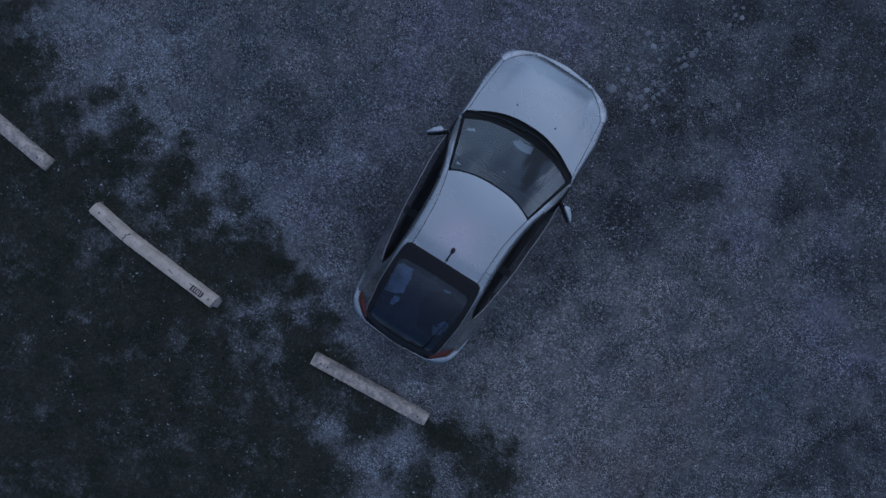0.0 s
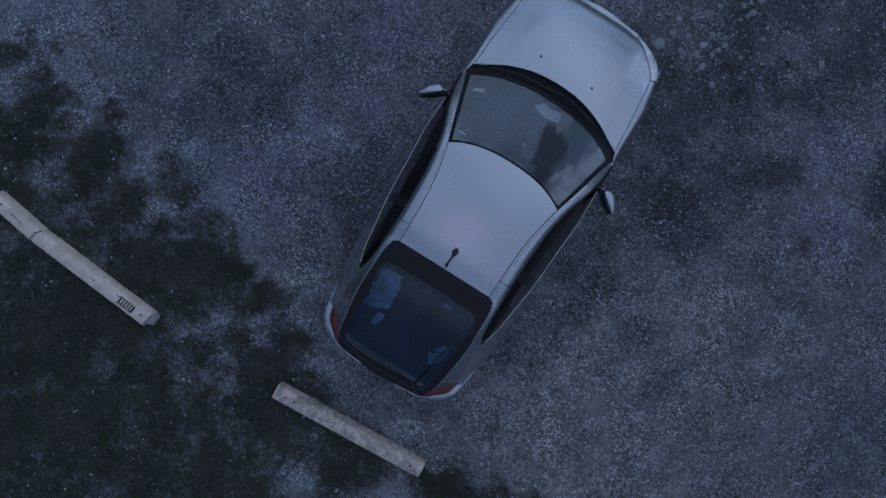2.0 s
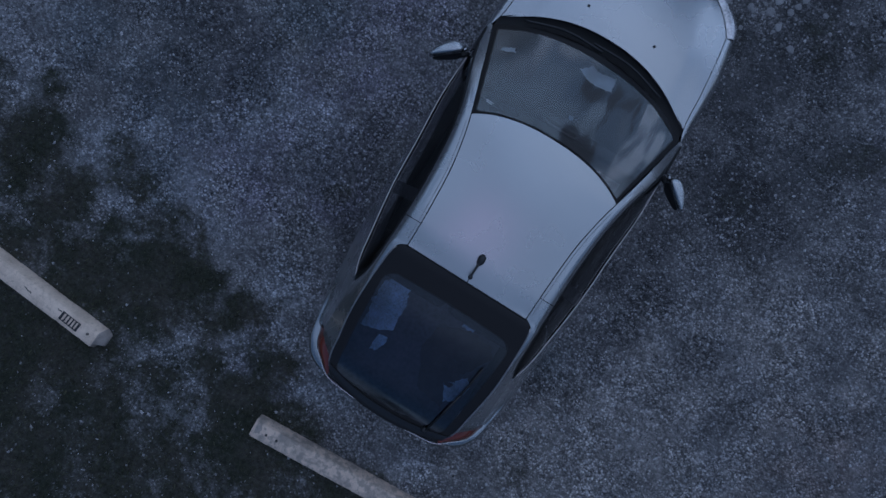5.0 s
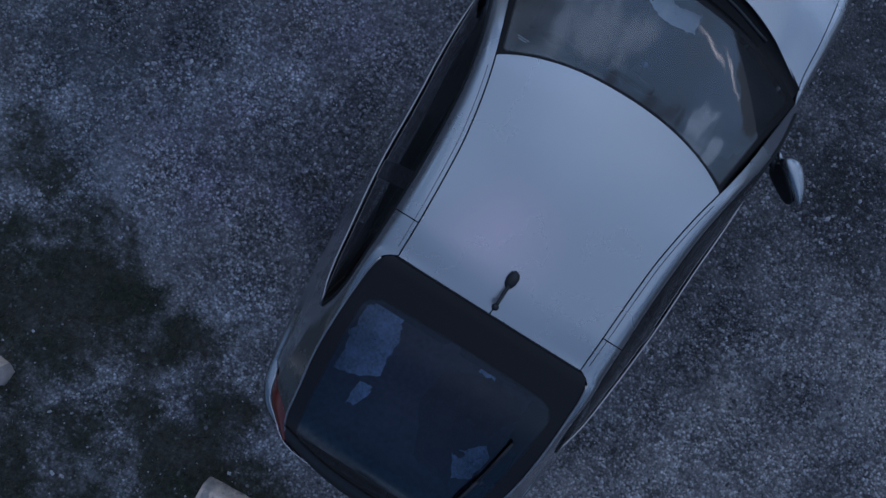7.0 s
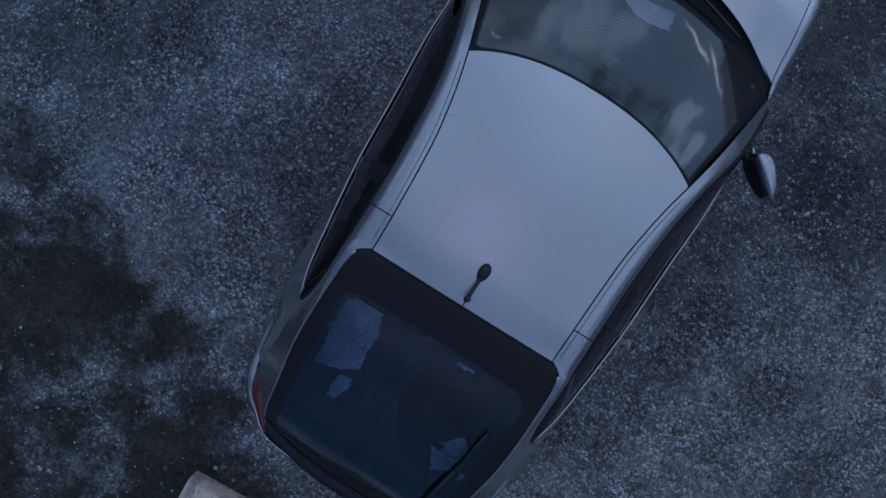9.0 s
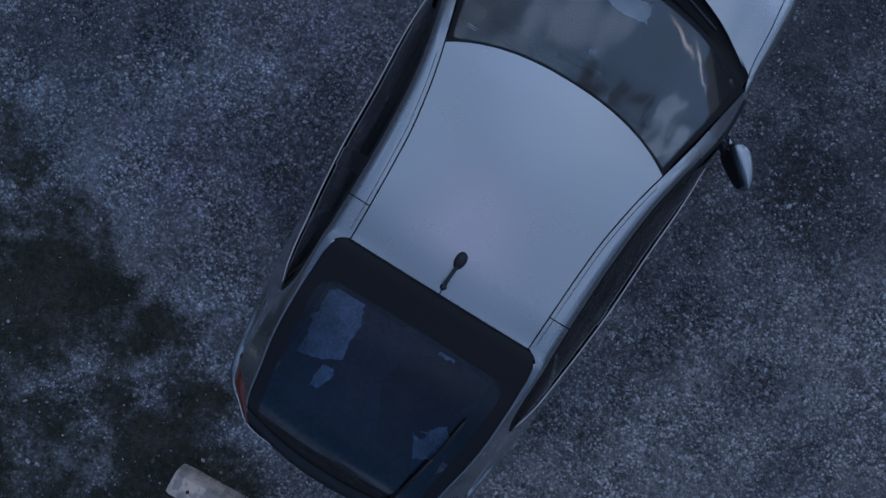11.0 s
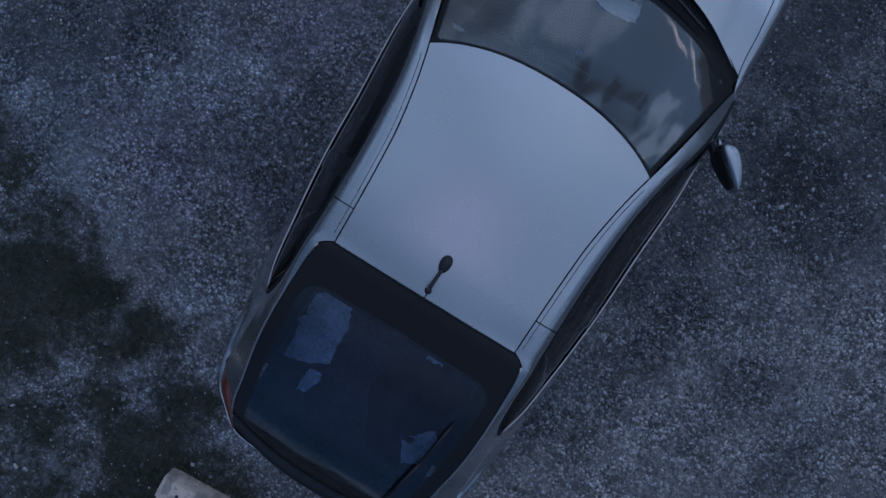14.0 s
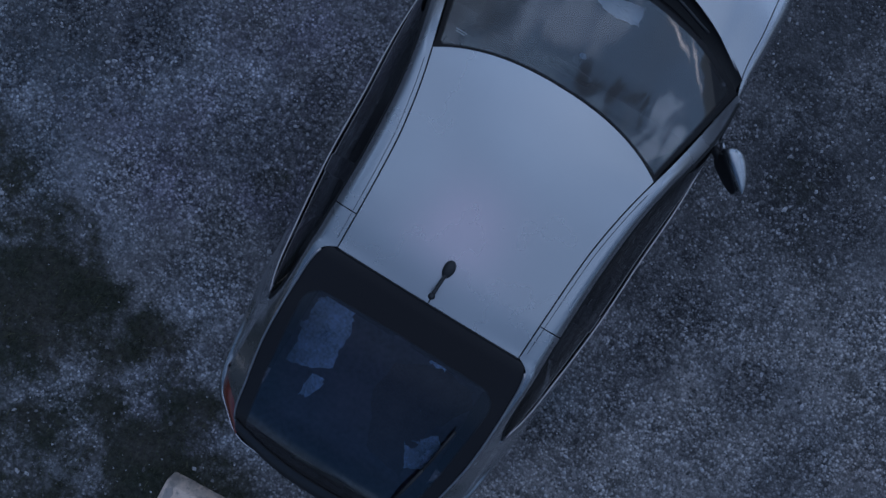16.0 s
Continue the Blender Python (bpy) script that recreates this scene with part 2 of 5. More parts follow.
def silver_paint():
    m, nt, b = material("silver_paint")
    put(b, base=(0.41, 0.42, 0.432), metal=0.9, rough=0.30, coat=1.0, coat_rough=0.12)
    n, l = nt.nodes.new, nt.links.new
    co = n("ShaderNodeTexCoord")
    dust = n("ShaderNodeTexNoise")
    dust.inputs["Scale"].default_value, dust.inputs["Detail"].default_value = 3.0, 6.0
    l(co.outputs["Object"], dust.inputs["Vector"])
    r = n("ShaderNodeMapRange")
    r.inputs[1].default_value, r.inputs[2].default_value, r.inputs[3].default_value, r.inputs[4].default_value = 0.3, 0.7, 0.22, 0.30
    l(dust.outputs["Fac"], r.inputs[0]); l(r.outputs[0], b.inputs["Roughness"])
    flake = n("ShaderNodeTexVoronoi")
    flake.inputs["Scale"].default_value = 900
    l(co.outputs["Object"], flake.inputs["Vector"])
    f = n("ShaderNodeMapRange")
    f.inputs[3].default_value, f.inputs[4].default_value = 0.92, 1.06
    l(flake.outputs["Distance"], f.inputs[0])
    mul = n("ShaderNodeMix"); mul.data_type = "RGBA"; mul.blend_type = "MULTIPLY"; mul.inputs[0].default_value = 1
    mul.inputs[6].default_value = (0.41, 0.42, 0.432, 1)
    l(f.outputs[0], mul.inputs[7]); l(mul.outputs[2], b.inputs["Base Color"])
    return m


def pane_glass(name, tint, frit=False, ior=1.85, ink=0.020):
    """A single sheet of glass: tinted transparency under a Fresnel gloss, with a black printed border where 'border' is above zero."""
    m = bpy.data.materials.new(name)
    m.use_nodes = True
    nt = m.node_tree
    nt.nodes.clear()
    n, l = nt.nodes.new, nt.links.new
    out = n("ShaderNodeOutputMaterial")
    tr, gl, fr = n("ShaderNodeBsdfTransparent"), n("ShaderNodeBsdfGlossy"), n("ShaderNodeFresnel")
    tr.inputs[0].default_value = (*tint, 1)
    gl.inputs[0].default_value, gl.inputs[1].default_value = (1, 1, 1, 1), 0.02
    fr.inputs[0].default_value = ior
    mx = n("ShaderNodeMixShader")
    l(fr.outputs[0], mx.inputs[0]); l(tr.outputs[0], mx.inputs[1]); l(gl.outputs[0], mx.inputs[2])
    if not frit:
        l(mx.outputs[0], out.inputs[0])
        return m
    at = n("ShaderNodeAttribute"); at.attribute_name = "border"
    st = n("ShaderNodeMapRange")
    st.inputs[1].default_value, st.inputs[2].default_value = -0.006, 0.006
    l(at.outputs["Fac"], st.inputs[0])
    bl = n("ShaderNodeBsdfPrincipled")
    bl.inputs["Base Color"].default_value = (ink, ink * 0.9, ink * 0.9, 1)
    bl.inputs["Roughness"].default_value = 0.25
    bl.inputs["Specular IOR Level"].default_value = ink * 15
    mx2 = n("ShaderNodeMixShader")
    l(st.outputs[0], mx2.inputs[0]); l(mx.outputs[0], mx2.inputs[1]); l(bl.outputs[0], mx2.inputs[2])
    l(mx2.outputs[0], out.inputs[0])
    return m


def lens(name, colour, rough=0.08):
    m, _, b = material(name)
    put(b, base=colour, rough=rough, coat=1.0, coat_rough=0.02)
    return m


PAINT = silver_paint()
BLACK_TRIM = grainy("black_trim", (0.013, 0.013, 0.014), 0.5, 0.3, 30, 0.15, 0.0006)
SEAM = grainy("seam_rubber", (0.006, 0.006, 0.006), 0.8, 0.2, 60)
RUBBER = grainy("tyre_rubber", (0.02, 0.02, 0.02), 0.85, 0.3, 30, 0.5)
ALLOY = grainy("alloy", (0.42, 0.43, 0.44), 0.35, 0.1, 20, 0.1, 0.0005, metal=0.9)
SATIN = grainy("satin_trim", (0.58, 0.54, 0.53), 0.35, 0.1, 20, 0.05, 0.0003, metal=1.0)
CLOTH = grainy("seat_cloth", (0.045, 0.046, 0.050), 0.95, 0.35, 25, 0.5, 0.002)
PLASTIC = grainy("dash_plastic", (0.016, 0.017, 0.020), 0.7, 0.25, 60, 0.3, 0.001)
PAPER = grainy("paper", (0.88, 0.89, 0.90), 0.8, 0.06, 12)
SHEET = grainy("pale_cloth", (0.62, 0.84, 0.95), 0.9, 0.4, 11, 0.8, 0.006)
SCREEN = pane_glass("windscreen_glass", (0.84, 0.90, 0.95), True, 2.0, 0.009)
PRIVACY = pane_glass("tinted_glass", (0.63, 0.63, 0.76), True, 1.95)
SIDE_GLASS = pane_glass("side_glass", (0.46, 0.46, 0.48), False, 1.5)
RED_LENS = lens("red_lens", (0.15, 0.030, 0.018))
LAMP_CLEAR = grainy("lamp_clear", (0.50, 0.49, 0.50), 0.18, 0.45, 9, 0.35, 0.008, metal=0.6, coat=1.0)
LAMP_BOWL = lens("lamp_bowl", (0.75, 0.76, 0.78), 0.12)
LAMP_BOWL.node_tree.nodes["Principled BSDF"].inputs["Metallic"].default_value = 0.9
LIP = grainy("satin_black", (0.020, 0.020, 0.022), 0.38, 0.2, 25, 0.1, 0.0004)
GLOSS = grainy("gloss_black", (0.012, 0.012, 0.014), 0.06, 0.2, 20, 0.05, 0.0003)
INK = grainy("ink", (0.03, 0.03, 0.032), 0.7, 0.2, 40)


# ---------------------------------------------------------------- mesh tools
def hermite(table):
    """A smooth function through (key, value...) rows."""
    rows = sorted(table)
    xs = np.array([r[0] for r in rows], float)
    ys = np.array([r[1:] for r in rows], float)
    slope = np.gradient(ys, xs, axis=0)

    def f(x):
        x = float(np.clip(x, xs[0], xs[-1]))
        i = int(np.clip(np.searchsorted(xs, x) - 1, 0, len(xs) - 2))
        h = xs[i + 1] - xs[i]
        t = (x - xs[i]) / h
        v = ((2 * t ** 3 - 3 * t * t + 1) * ys[i] + (t ** 3 - 2 * t * t + t) * h * slope[i]
             + (-2 * t ** 3 + 3 * t * t) * ys[i + 1] + (t ** 3 - t * t) * h * slope[i + 1])
        return v if len(v) > 1 else float(v[0])
    return f


def smooth_line(points, n):
    """n points evenly along a smooth curve through the given ones."""
    p = np.array(points, float)
    d = np.r_[0, np.cumsum(np.linalg.norm(np.diff(p, axis=0), axis=1))]
    f = hermite([(d[i], *p[i]) for i in range(len(p))])
    return np.array([f(x) for x in np.linspace(0, d[-1], n)])


def mesh_ob(name, verts, faces, mat, parent=None, label="", smooth=True):
    me = bpy.data.meshes.new(name)
    me.from_pydata([tuple(map(float, v)) for v in verts], [], faces)
    me.materials.append(mat)
    if smooth:
        me.polygons.foreach_set("use_smooth", [True] * len(me.polygons))
    me.update()
    ob = new(name, me)
    if parent is not None:
        ob.parent = parent
    return tagged(ob, label) if label else ob


def part(name, bm, mat, parent=None, label="", smooth=True):
    me = bpy.data.meshes.new(name)
    bm.to_mesh(me)
    bm.free()
    me.materials.append(mat)
    if smooth:
        me.polygons.foreach_set("use_smooth", [True] * len(me.polygons))
    ob = new(name, me)
    if parent is not None:
        ob.parent = parent
    return tagged(ob, label) if label else ob


def sheet(name, rows, mat, parent, label="", thick=0.0, flip=False):
    """A grid of points as a panel; thick adds a second skin and closes the rim."""
    g = np.array(rows, float)
    a, b = g.shape[:2]
    v = g.reshape(-1, 3)
    faces = []
    for i in range(a - 1):
        for j in range(b - 1):
            q = (i * b + j, i * b + j + 1, (i + 1) * b + j + 1, (i + 1) * b + j)
            faces.append(q[::-1] if flip else q)
    if thick:
        du, dv = np.gradient(g, axis=0), np.gradient(g, axis=1)
        nrm = np.cross(dv, du)
        nrm /= np.linalg.norm(nrm, axis=2, keepdims=True) + 1e-9
        if flip:
            nrm = -nrm
        k = len(v)
        v = np.vstack([v, (g - nrm * thick).reshape(-1, 3)])
        faces += [tuple(x + k for x in f[::-1]) for f in faces]
        rim = [j for j in range(b)] + [i * b + b - 1 for i in range(1, a)] + [(a - 1) * b + j for j in range(b - 2, -1, -1)] + [i * b for i in range(a - 2, 0, -1)]
        for p, q in zip(rim, rim[1:] + rim[:1]):
            faces.append((p, q, q + k, p + k) if flip else (q, p, p + k, q + k))
    ob = mesh_ob(name, v, faces, mat, parent, label)
    bm = bmesh.new()
    bm.from_mesh(ob.data)
    bmesh.ops.recalc_face_normals(bm, faces=bm.faces)
    for e in bm.edges:
        if len(e.link_faces) == 2 and e.calc_face_angle(0) > 0.7:
            e.smooth = False
    bm.to_mesh(ob.data)
    bm.free()
    return ob


def between(lo, hi, n, bulge=(0, 0, 0)):
    """Rows of points from one line to another, swelling by bulge half-way."""
    lo, hi = np.array(lo), np.array(hi)
    t = np.linspace(0, 1, n)[:, None, None]
    return lo[None] * (1 - t) + hi[None] * t + np.array(bulge)[None, None] * 4 * t * (1 - t)


def tube(name, pts, r, mat, parent, label="", seg=6, flat=1.0):
    p = np.array(pts, float)
    verts, faces = [], []
    for i in range(len(p)):
        d = p[min(i + 1, len(p) - 1)] - p[max(i - 1, 0)]
        d /= np.linalg.norm(d) + 1e-9
        u = np.cross(d, (0, 0, 1.0))
        u /= np.linalg.norm(u) + 1e-9
        w = np.cross(u, d)
        for k in range(seg):
            a = 2 * math.pi * k / seg
            verts.append(p[i] + r * (math.cos(a) * u + flat * math.sin(a) * w))
    for i in range(len(p) - 1):
        for k in range(seg):
            faces.append((i * seg + k, i * seg + (k + 1) % seg, (i + 1) * seg + (k + 1) % seg, (i + 1) * seg + k))
    faces += [tuple(range(seg))[::-1], tuple((len(p) - 1) * seg + k for k in range(seg))]
    return mesh_ob(name, verts, faces, mat, parent, label)


def soft_box(size, at=(0, 0, 0), r=0.02, seg=3, rot=None):
    bm = bmesh.new()
    bmesh.ops.create_cube(bm, size=1)
    bmesh.ops.scale(bm, vec=size, verts=bm.verts)
    bmesh.ops.bevel(bm, geom=list(bm.edges), offset=min(r, min(size) * 0.49), segments=seg, affect="EDGES", profile=0.5)
    if rot is not None:
        bmesh.ops.rotate(bm, verts=bm.verts, matrix=rot)
    bmesh.ops.translate(bm, vec=at, verts=bm.verts)
    return bm


def ring_solid(profile, seg=40, axis="X"):
    """A lathe: (radius, offset) points spun round the x axis."""
    bm = bmesh.new()
    loops = []
    for k in range(seg):
        a = 2 * math.pi * k / seg
        loops.append([bm.verts.new((o, r * math.cos(a), r * math.sin(a))) for r, o in profile])
    for k in range(seg):
        p, q = loops[k], loops[(k + 1) % seg]
        for i in range(len(profile) - 1):
            bm.faces.new((p[i], p[i + 1], q[i + 1], q[i]))
    bmesh.ops.recalc_face_normals(bm, faces=bm.faces)
    return bm


# ---------------------------------------------------------------- ground
MOSS = [(-6.45, -1.77, 0.72), (-6.72, -1.19, 0.48), (-5.12, -1.36, 0.24), (-4.87, -1.16, 0.16), (-5.55, -1.86, 0.32), (-4.6, -1.73, 0.4), (-3.87, -1.85, 0.36), (-4.02, -1.48, 0.24), (-3.13, -1.68, 0.24),
        (-2.88, -2.83, 0.64), (-2.01, -2.34, 0.48), (-1.4, -2.42, 0.46), (-0.99, -2.47, 0.36), (-3.86, -3.51, 0.8), (-4.65, -3.73, 0.96), (-4.28, -4.89, 1.2), (-3.14, -4.65, 0.96), (-2.45, -3.5, 0.48),
        (-2.05, -4.9, 0.96), (-3.18, -6.06, 1.2), (-0.92, -4.47, 0.64), (-0.59, -3.34, 0.4), (-1.28, -3.87, 0.48), (-0.1, -4.43, 0.48), (0.2, -3.41, 0.56), (1.33, -2.98, 0.4), (2.05, -3.08, 0.56),
        (2.19, -2.71, 0.24), (1.33, -3.72, 0.4)]
MOSS_TOO = [(-5.76, -2.09, 0.4), (-5.24, -2.33, 0.4), (-4.53, -2.25, 0.4), (-3.93, -2.35, 0.36), (-3.25, -2.21, 0.36), (-2.78, -2.2, 0.36), (-2.38, -2.41, 0.4), (-3.44, -2.69, 0.48), (-2.28, -2.73, 0.4),
            (-1.49, -2.79, 0.32), (-5.47, -3.02, 0.64), (-4.96, -2.8, 0.48)]
MOSS_EDGE = [(-5.2, -1.21, 0.16), (-5.26, -1.45, 0.2), (-4.86, -1.16, 0.12), (-4.88, -1.49, 0.23), (-5.35, -1.63, 0.25), (-4.56, -1.57, 0.22), (-4.75, -1.83, 0.36), (-4.37, -1.52, 0.14), (-4.7, -2.26, 0.39), (-5.06, -2.18, 0.33), (-3.79, -3.34, 0.35), (-3.82, -2.95, 0.23), (-3.59, -3.76, 0.29), (-3.95, -2.42, 0.29), (-3.15, -2.67, 0.26)]
MOSS_NEAR = [(-0.9, -2.8, 0.3), (-0.71, -2.95, 0.2), (-2.73, -2.14, 0.27), (-2.4, -2.61, 0.35), (-2.27, -2.22, 0.23), (-1.48, -2.26, 0.27), (-1.21, -2.47, 0.23), (-2.1, -2.65, 0.27), (-1.22, -3.25, 0.35), (-1, -2.8, 0.23), (-3.01, -1.85, 0.19),
             (-1.93, -2.27, 0.23), (-1.4, -2.68, 0.23), (-2.5, -2.01, 0.25), (-2.82, -1.8, 0.22), (-1.22, -2.87, 0.23), (-0.91, -2.68, 0.19), (-0.62, -2.75, 0.15), (-0.83, -2.42, 0.12), (-1.23, -3.24, 0.23)]
WEEDS = [(1.84, 4.24, 0.21), (1.79, 4.06, 0.11), (2.71, 4.37, 0.22), (1.8, 2.69, 0.22), (1.67, 2.71, 0.14)]
PALE = [(-5.9, -0.86, 0.56), (-4.98, -0.85, 0.72), (-5.11, -1.68, 0.44), (-4.23, -2.4, 0.22), (-1.83, -3.29, 0.2), (-1.35, -3.46, 0.14), (-0.14, -3.62, 0.32), (0.85, -3.72, 0.4), (-0.63, -2.5, 0.2),
        (-1.84, -2.69, 0.14), (-0.51, -2.26, 0.4), (-2.25, -0.53, 0.3), (-1.8, -0.49, 0.28), (-1.65, -0.77, 0.26), (-2.95, -1.32, 0.16), (-2, -1.77, 0.22), (-1.43, -1.71, 0.26)]
PALE_NEAR = [(-1.92, -2.95, 0.18), (-1.94, -3.29, 0.19), (-1.82, -2.66, 0.1), (-1.11, -2.22, 0.16), (-1.45, -3.12, 0.12), (-1.86, -2.68, 0.16), (-1.31, -2.51, 0.23), (-1.33, -1.94, 0.23), (-2.71, -2.12, 0.15)]
GRIT = [(-3.01, -0.26, 0.32), (-3.3, -0.25, 0.2), (-2.7, -0.3, 0.24), (-1.33, -0.7, 0.32), (-1.65, -0.85, 0.24), (-2.38, -0.51, 0.16), (1.23, -0.12, 0.28), (1.34, 0.14, 0.2),
        (1.83, 2.67, 0.28), (2.04, 2.94, 0.16), (2.69, 4.4, 0.2), (1.7, 4.24, 0.32), (3.67, 2.46, 0.28), (3.7, 2.1, 0.16), (1.74, 0.86, 0.32), (2.14, 0.83, 0.24),
        (-1.34, 2.45, 0.16), (1.55, 2.82, 0.16), (-1.34, -0.23, 0.16), (-0.86, -1.06, 0.35), (-1.39, -0.63, 0.23), (1.56, -0.2, 0.27), (-2.58, -0.49, 0.27), (1.49, -0.6, 0.23),
        (2.17, -0.46, 0.23)]
WORN = [(2.11, -1.82, 0.95), (2.44, -0.86, 0.95), (2.19, -2.7, 0.64), (3.24, -1.67, 0.79), (3.12, -2.68, 0.79), (2.87, -0.03, 0.79), (1.85, -0.67, 0.48), (0.87, -2.49, 0.35),
        (1.47, -1.94, 0.6)]
DARK_TONE = [(1.6, 3.24, 0.59), (2.57, 3.16, 0.59), (2.65, 3.9, 0.59), (1.85, 3.7, 0.46), (3.76, 2.36, 0.33),
        (2.69, 4.78, 0.95), (3.51, 4.53, 0.79), (2.68, 3.73, 0.64), (1.42, 3.78, 0.48), (4.41, 3.4, 0.48), (3.53, 3.89, 0.56), (6.44, 0.15, 0.87), (6.18, -0.49, 0.64),
        (1.05, 3.92, 0.48), (1.8, 2.13, 0.4), (5.17, 2.18, 0.48), (-3, -0.72, 0.24), (2.6, 4.46, 1.2), (3.59, 3.75, 1.2), (2.69, 3.46, 0.8), (1.61, 4.38, 0.8),
        (4.67, 3.35, 1.3), (4.19, 4.75, 1.2), (5.45, 2.34, 1), (1.58, 1.97, 0.58), (1.35, 1.47, 0.35), (1.93, 1.56, 0.31), (1.51, 1.7, 1.01), (0.99, 1.65, 0.47)]
PALE_BAND = [(-6.27, -1.01, 0.48), (-5.59, -0.76, 0.56), (-5.13, -1.04, 0.56), (-4.59, -1.16, 0.4), (-4.24, -1.41, 0.32), (-5.75, -1.24, 0.4), (-5.04, -1.78, 0.28), (-4.65, -1.29, 0.24),
             (-2.94, -2, 0.32), (-3.33, -1.68, 0.28), (-2.33, -1.47, 0.28), (-1.72, -3.19, 0.36), (-1.98, -3.08, 0.24), (-1.43, -3.34, 0.22), (0.98, -3.75, 0.44), (0.51, -3.76, 0.28),
             (0.01, -3.7, 0.24), (0.61, -2.57, 0.24), (-0.99, -2.27, 0.2)]
VIOLET = [(-2.35, -1.15, 0.56), (-1.98, -0.55, 0.48), (-1.66, 0.13, 0.48), (-2.81, -1.16, 0.4), (-1.87, -1.32, 0.4), (-1.86, 1.04, 0.48), (-1.89, 1.68, 0.48), (-1.33, -0.98, 0.32),
          (-2.51, -0.6, 0.4), (-0.27, 2.71, 0.4), (-1.03, 2.41, 0.48), (-1.48, 2.23, 0.4), (3.05, 2.54, 0.48), (3.22, 3.03, 0.4), (4.51, 2.33, 0.48), (5.62, 0.86, 0.48),
          (4.97, 1.3, 0.48), (-1.11, -2.53, 0.32), (3.49, 1.69, 0.4)]
TEAL = [(-3.88, -0.81, 0.56), (-3.82, -0.3, 0.48), (-4.38, -0.46, 0.32), (-3.9, 0.12, 0.48), (-3.27, 0.9, 0.48), (-2.4, 0.41, 0.4), (-4.85, -0.01, 0.48), (4.76, -0.34, 0.56),
        (4.86, 0.1, 0.4), (0.81, 3.39, 0.48), (1.04, -1.17, 0.32), (-2.97, -1.05, 0.58), (-2.5, -0.49, 0.35), (-2.65, -1.8, 0.27), (-2.94, -0.9, 0.66), (-2.85, -1.49, 0.47)]
BROWN = [(3.88, -0.89, 0.72), (3.98, -1.49, 0.48), (3.76, -2.19, 0.48), (3.27, -2.31, 0.32)]
RNG = np.random.default_rng(7)


def lattice_noise(x, y, scale, seed):
    """Smooth value noise on arrays, 0 to 1."""
    g = np.random.default_rng(seed).random((256, 256))
    u, v = x * scale + 1000, y * scale + 1000
    i, j = np.floor(u).astype(int), np.floor(v).astype(int)
    a, b = u - i, v - j
    a, b = a * a * (3 - 2 * a), b * b * (3 - 2 * b)
    i0, j0, i1, j1 = i % 256, j % 256, (i + 1) % 256, (j + 1) % 256
    return g[i0, j0] * (1 - a) * (1 - b) + g[i1, j0] * a * (1 - b) + g[i0, j1] * (1 - a) * b + g[i1, j1] * a * b


def fbm(x, y, scale, seed, octaves=5):
    """Noise of several octaves, about -1 to 1."""
    v, amp, tot = np.zeros_like(x), 1.0, 0.0
    for k in range(octaves):
        v += amp * (2 * lattice_noise(x, y, scale * 2.1 ** k, seed + k) - 1)
        tot += amp
        amp *= 0.62
    return v / tot * 1.7


def cover(spots, x, y, soft=1.0, ragged=0.6):
    """How far places lie inside a scatter of soft, ragged spots, 0 to 1."""
    best = np.full_like(x, -1.0)
    for cx, cy, r in spots:
        best = np.maximum(best, 1.0 - np.sqrt((x - cx) ** 2 + (y - cy) ** 2) / r)
    v = best + 0.15 + ragged * fbm(x, y, 2.2, 60)
    v = np.clip(v / soft + 0.25, 0, 1)
    return v * v * (3 - 2 * v)


def moss_at(x, y):
    m = cover(MOSS + MOSS_TOO + MOSS_NEAR + MOSS_EDGE, x, y)
    m = np.maximum(m, 0.52 * cover(WEEDS, x, y, 0.9, 1.6))
    edge = -2.75 + 0.16 * (-x) * (x < 0) + 0.9 * fbm(x, y, 0.9, 80)
    m = np.maximum(m, np.clip((edge - 1.0 - y) / 0.8, 0, 1) * (x < 2.6 + 0.8 * fbm(x, y, 1.1, 90)) * (0.72 + 0.55 * lattice_noise(x, y, 2.2, 95)))
    rim = np.interp(x, (-8, -5.67, -4.59, -3.3, -2.04, -1.06, -.47, .22, .6), (-1.5, -1.63, -1.63, -1.83, -1.96, -2.28, -2.6, -3.19, -4.6))
    band = np.clip((rim - y - 0.02 + 0.6 * fbm(x, y, 1.9, 77)) / 0.55, 0, 1) * np.clip(0.85 + 0.8 * fbm(x, y, 1.3, 78), 0.5, 1)
    m = np.maximum(m, band)
    return np.clip(m - 0.52 * cover(PALE + PALE_NEAR + PALE_BAND, x, y, 1.2, 0.9) * np.clip(0.7 + fbm(x, y, 4, 70), 0, 1), 0, 1) * np.clip(1.02 + 0.45 * fbm(x, y, 3.0, 75), 0.45, 1)


def relief(x, y):
    return 0.014 * (lattice_noise(x, y, 0.8, 11) - 0.5) + 0.008 * (lattice_noise(x, y, 3.1, 12) - 0.5) + 0.005 * (lattice_noise(x, y, 9, 13) - 0.5)


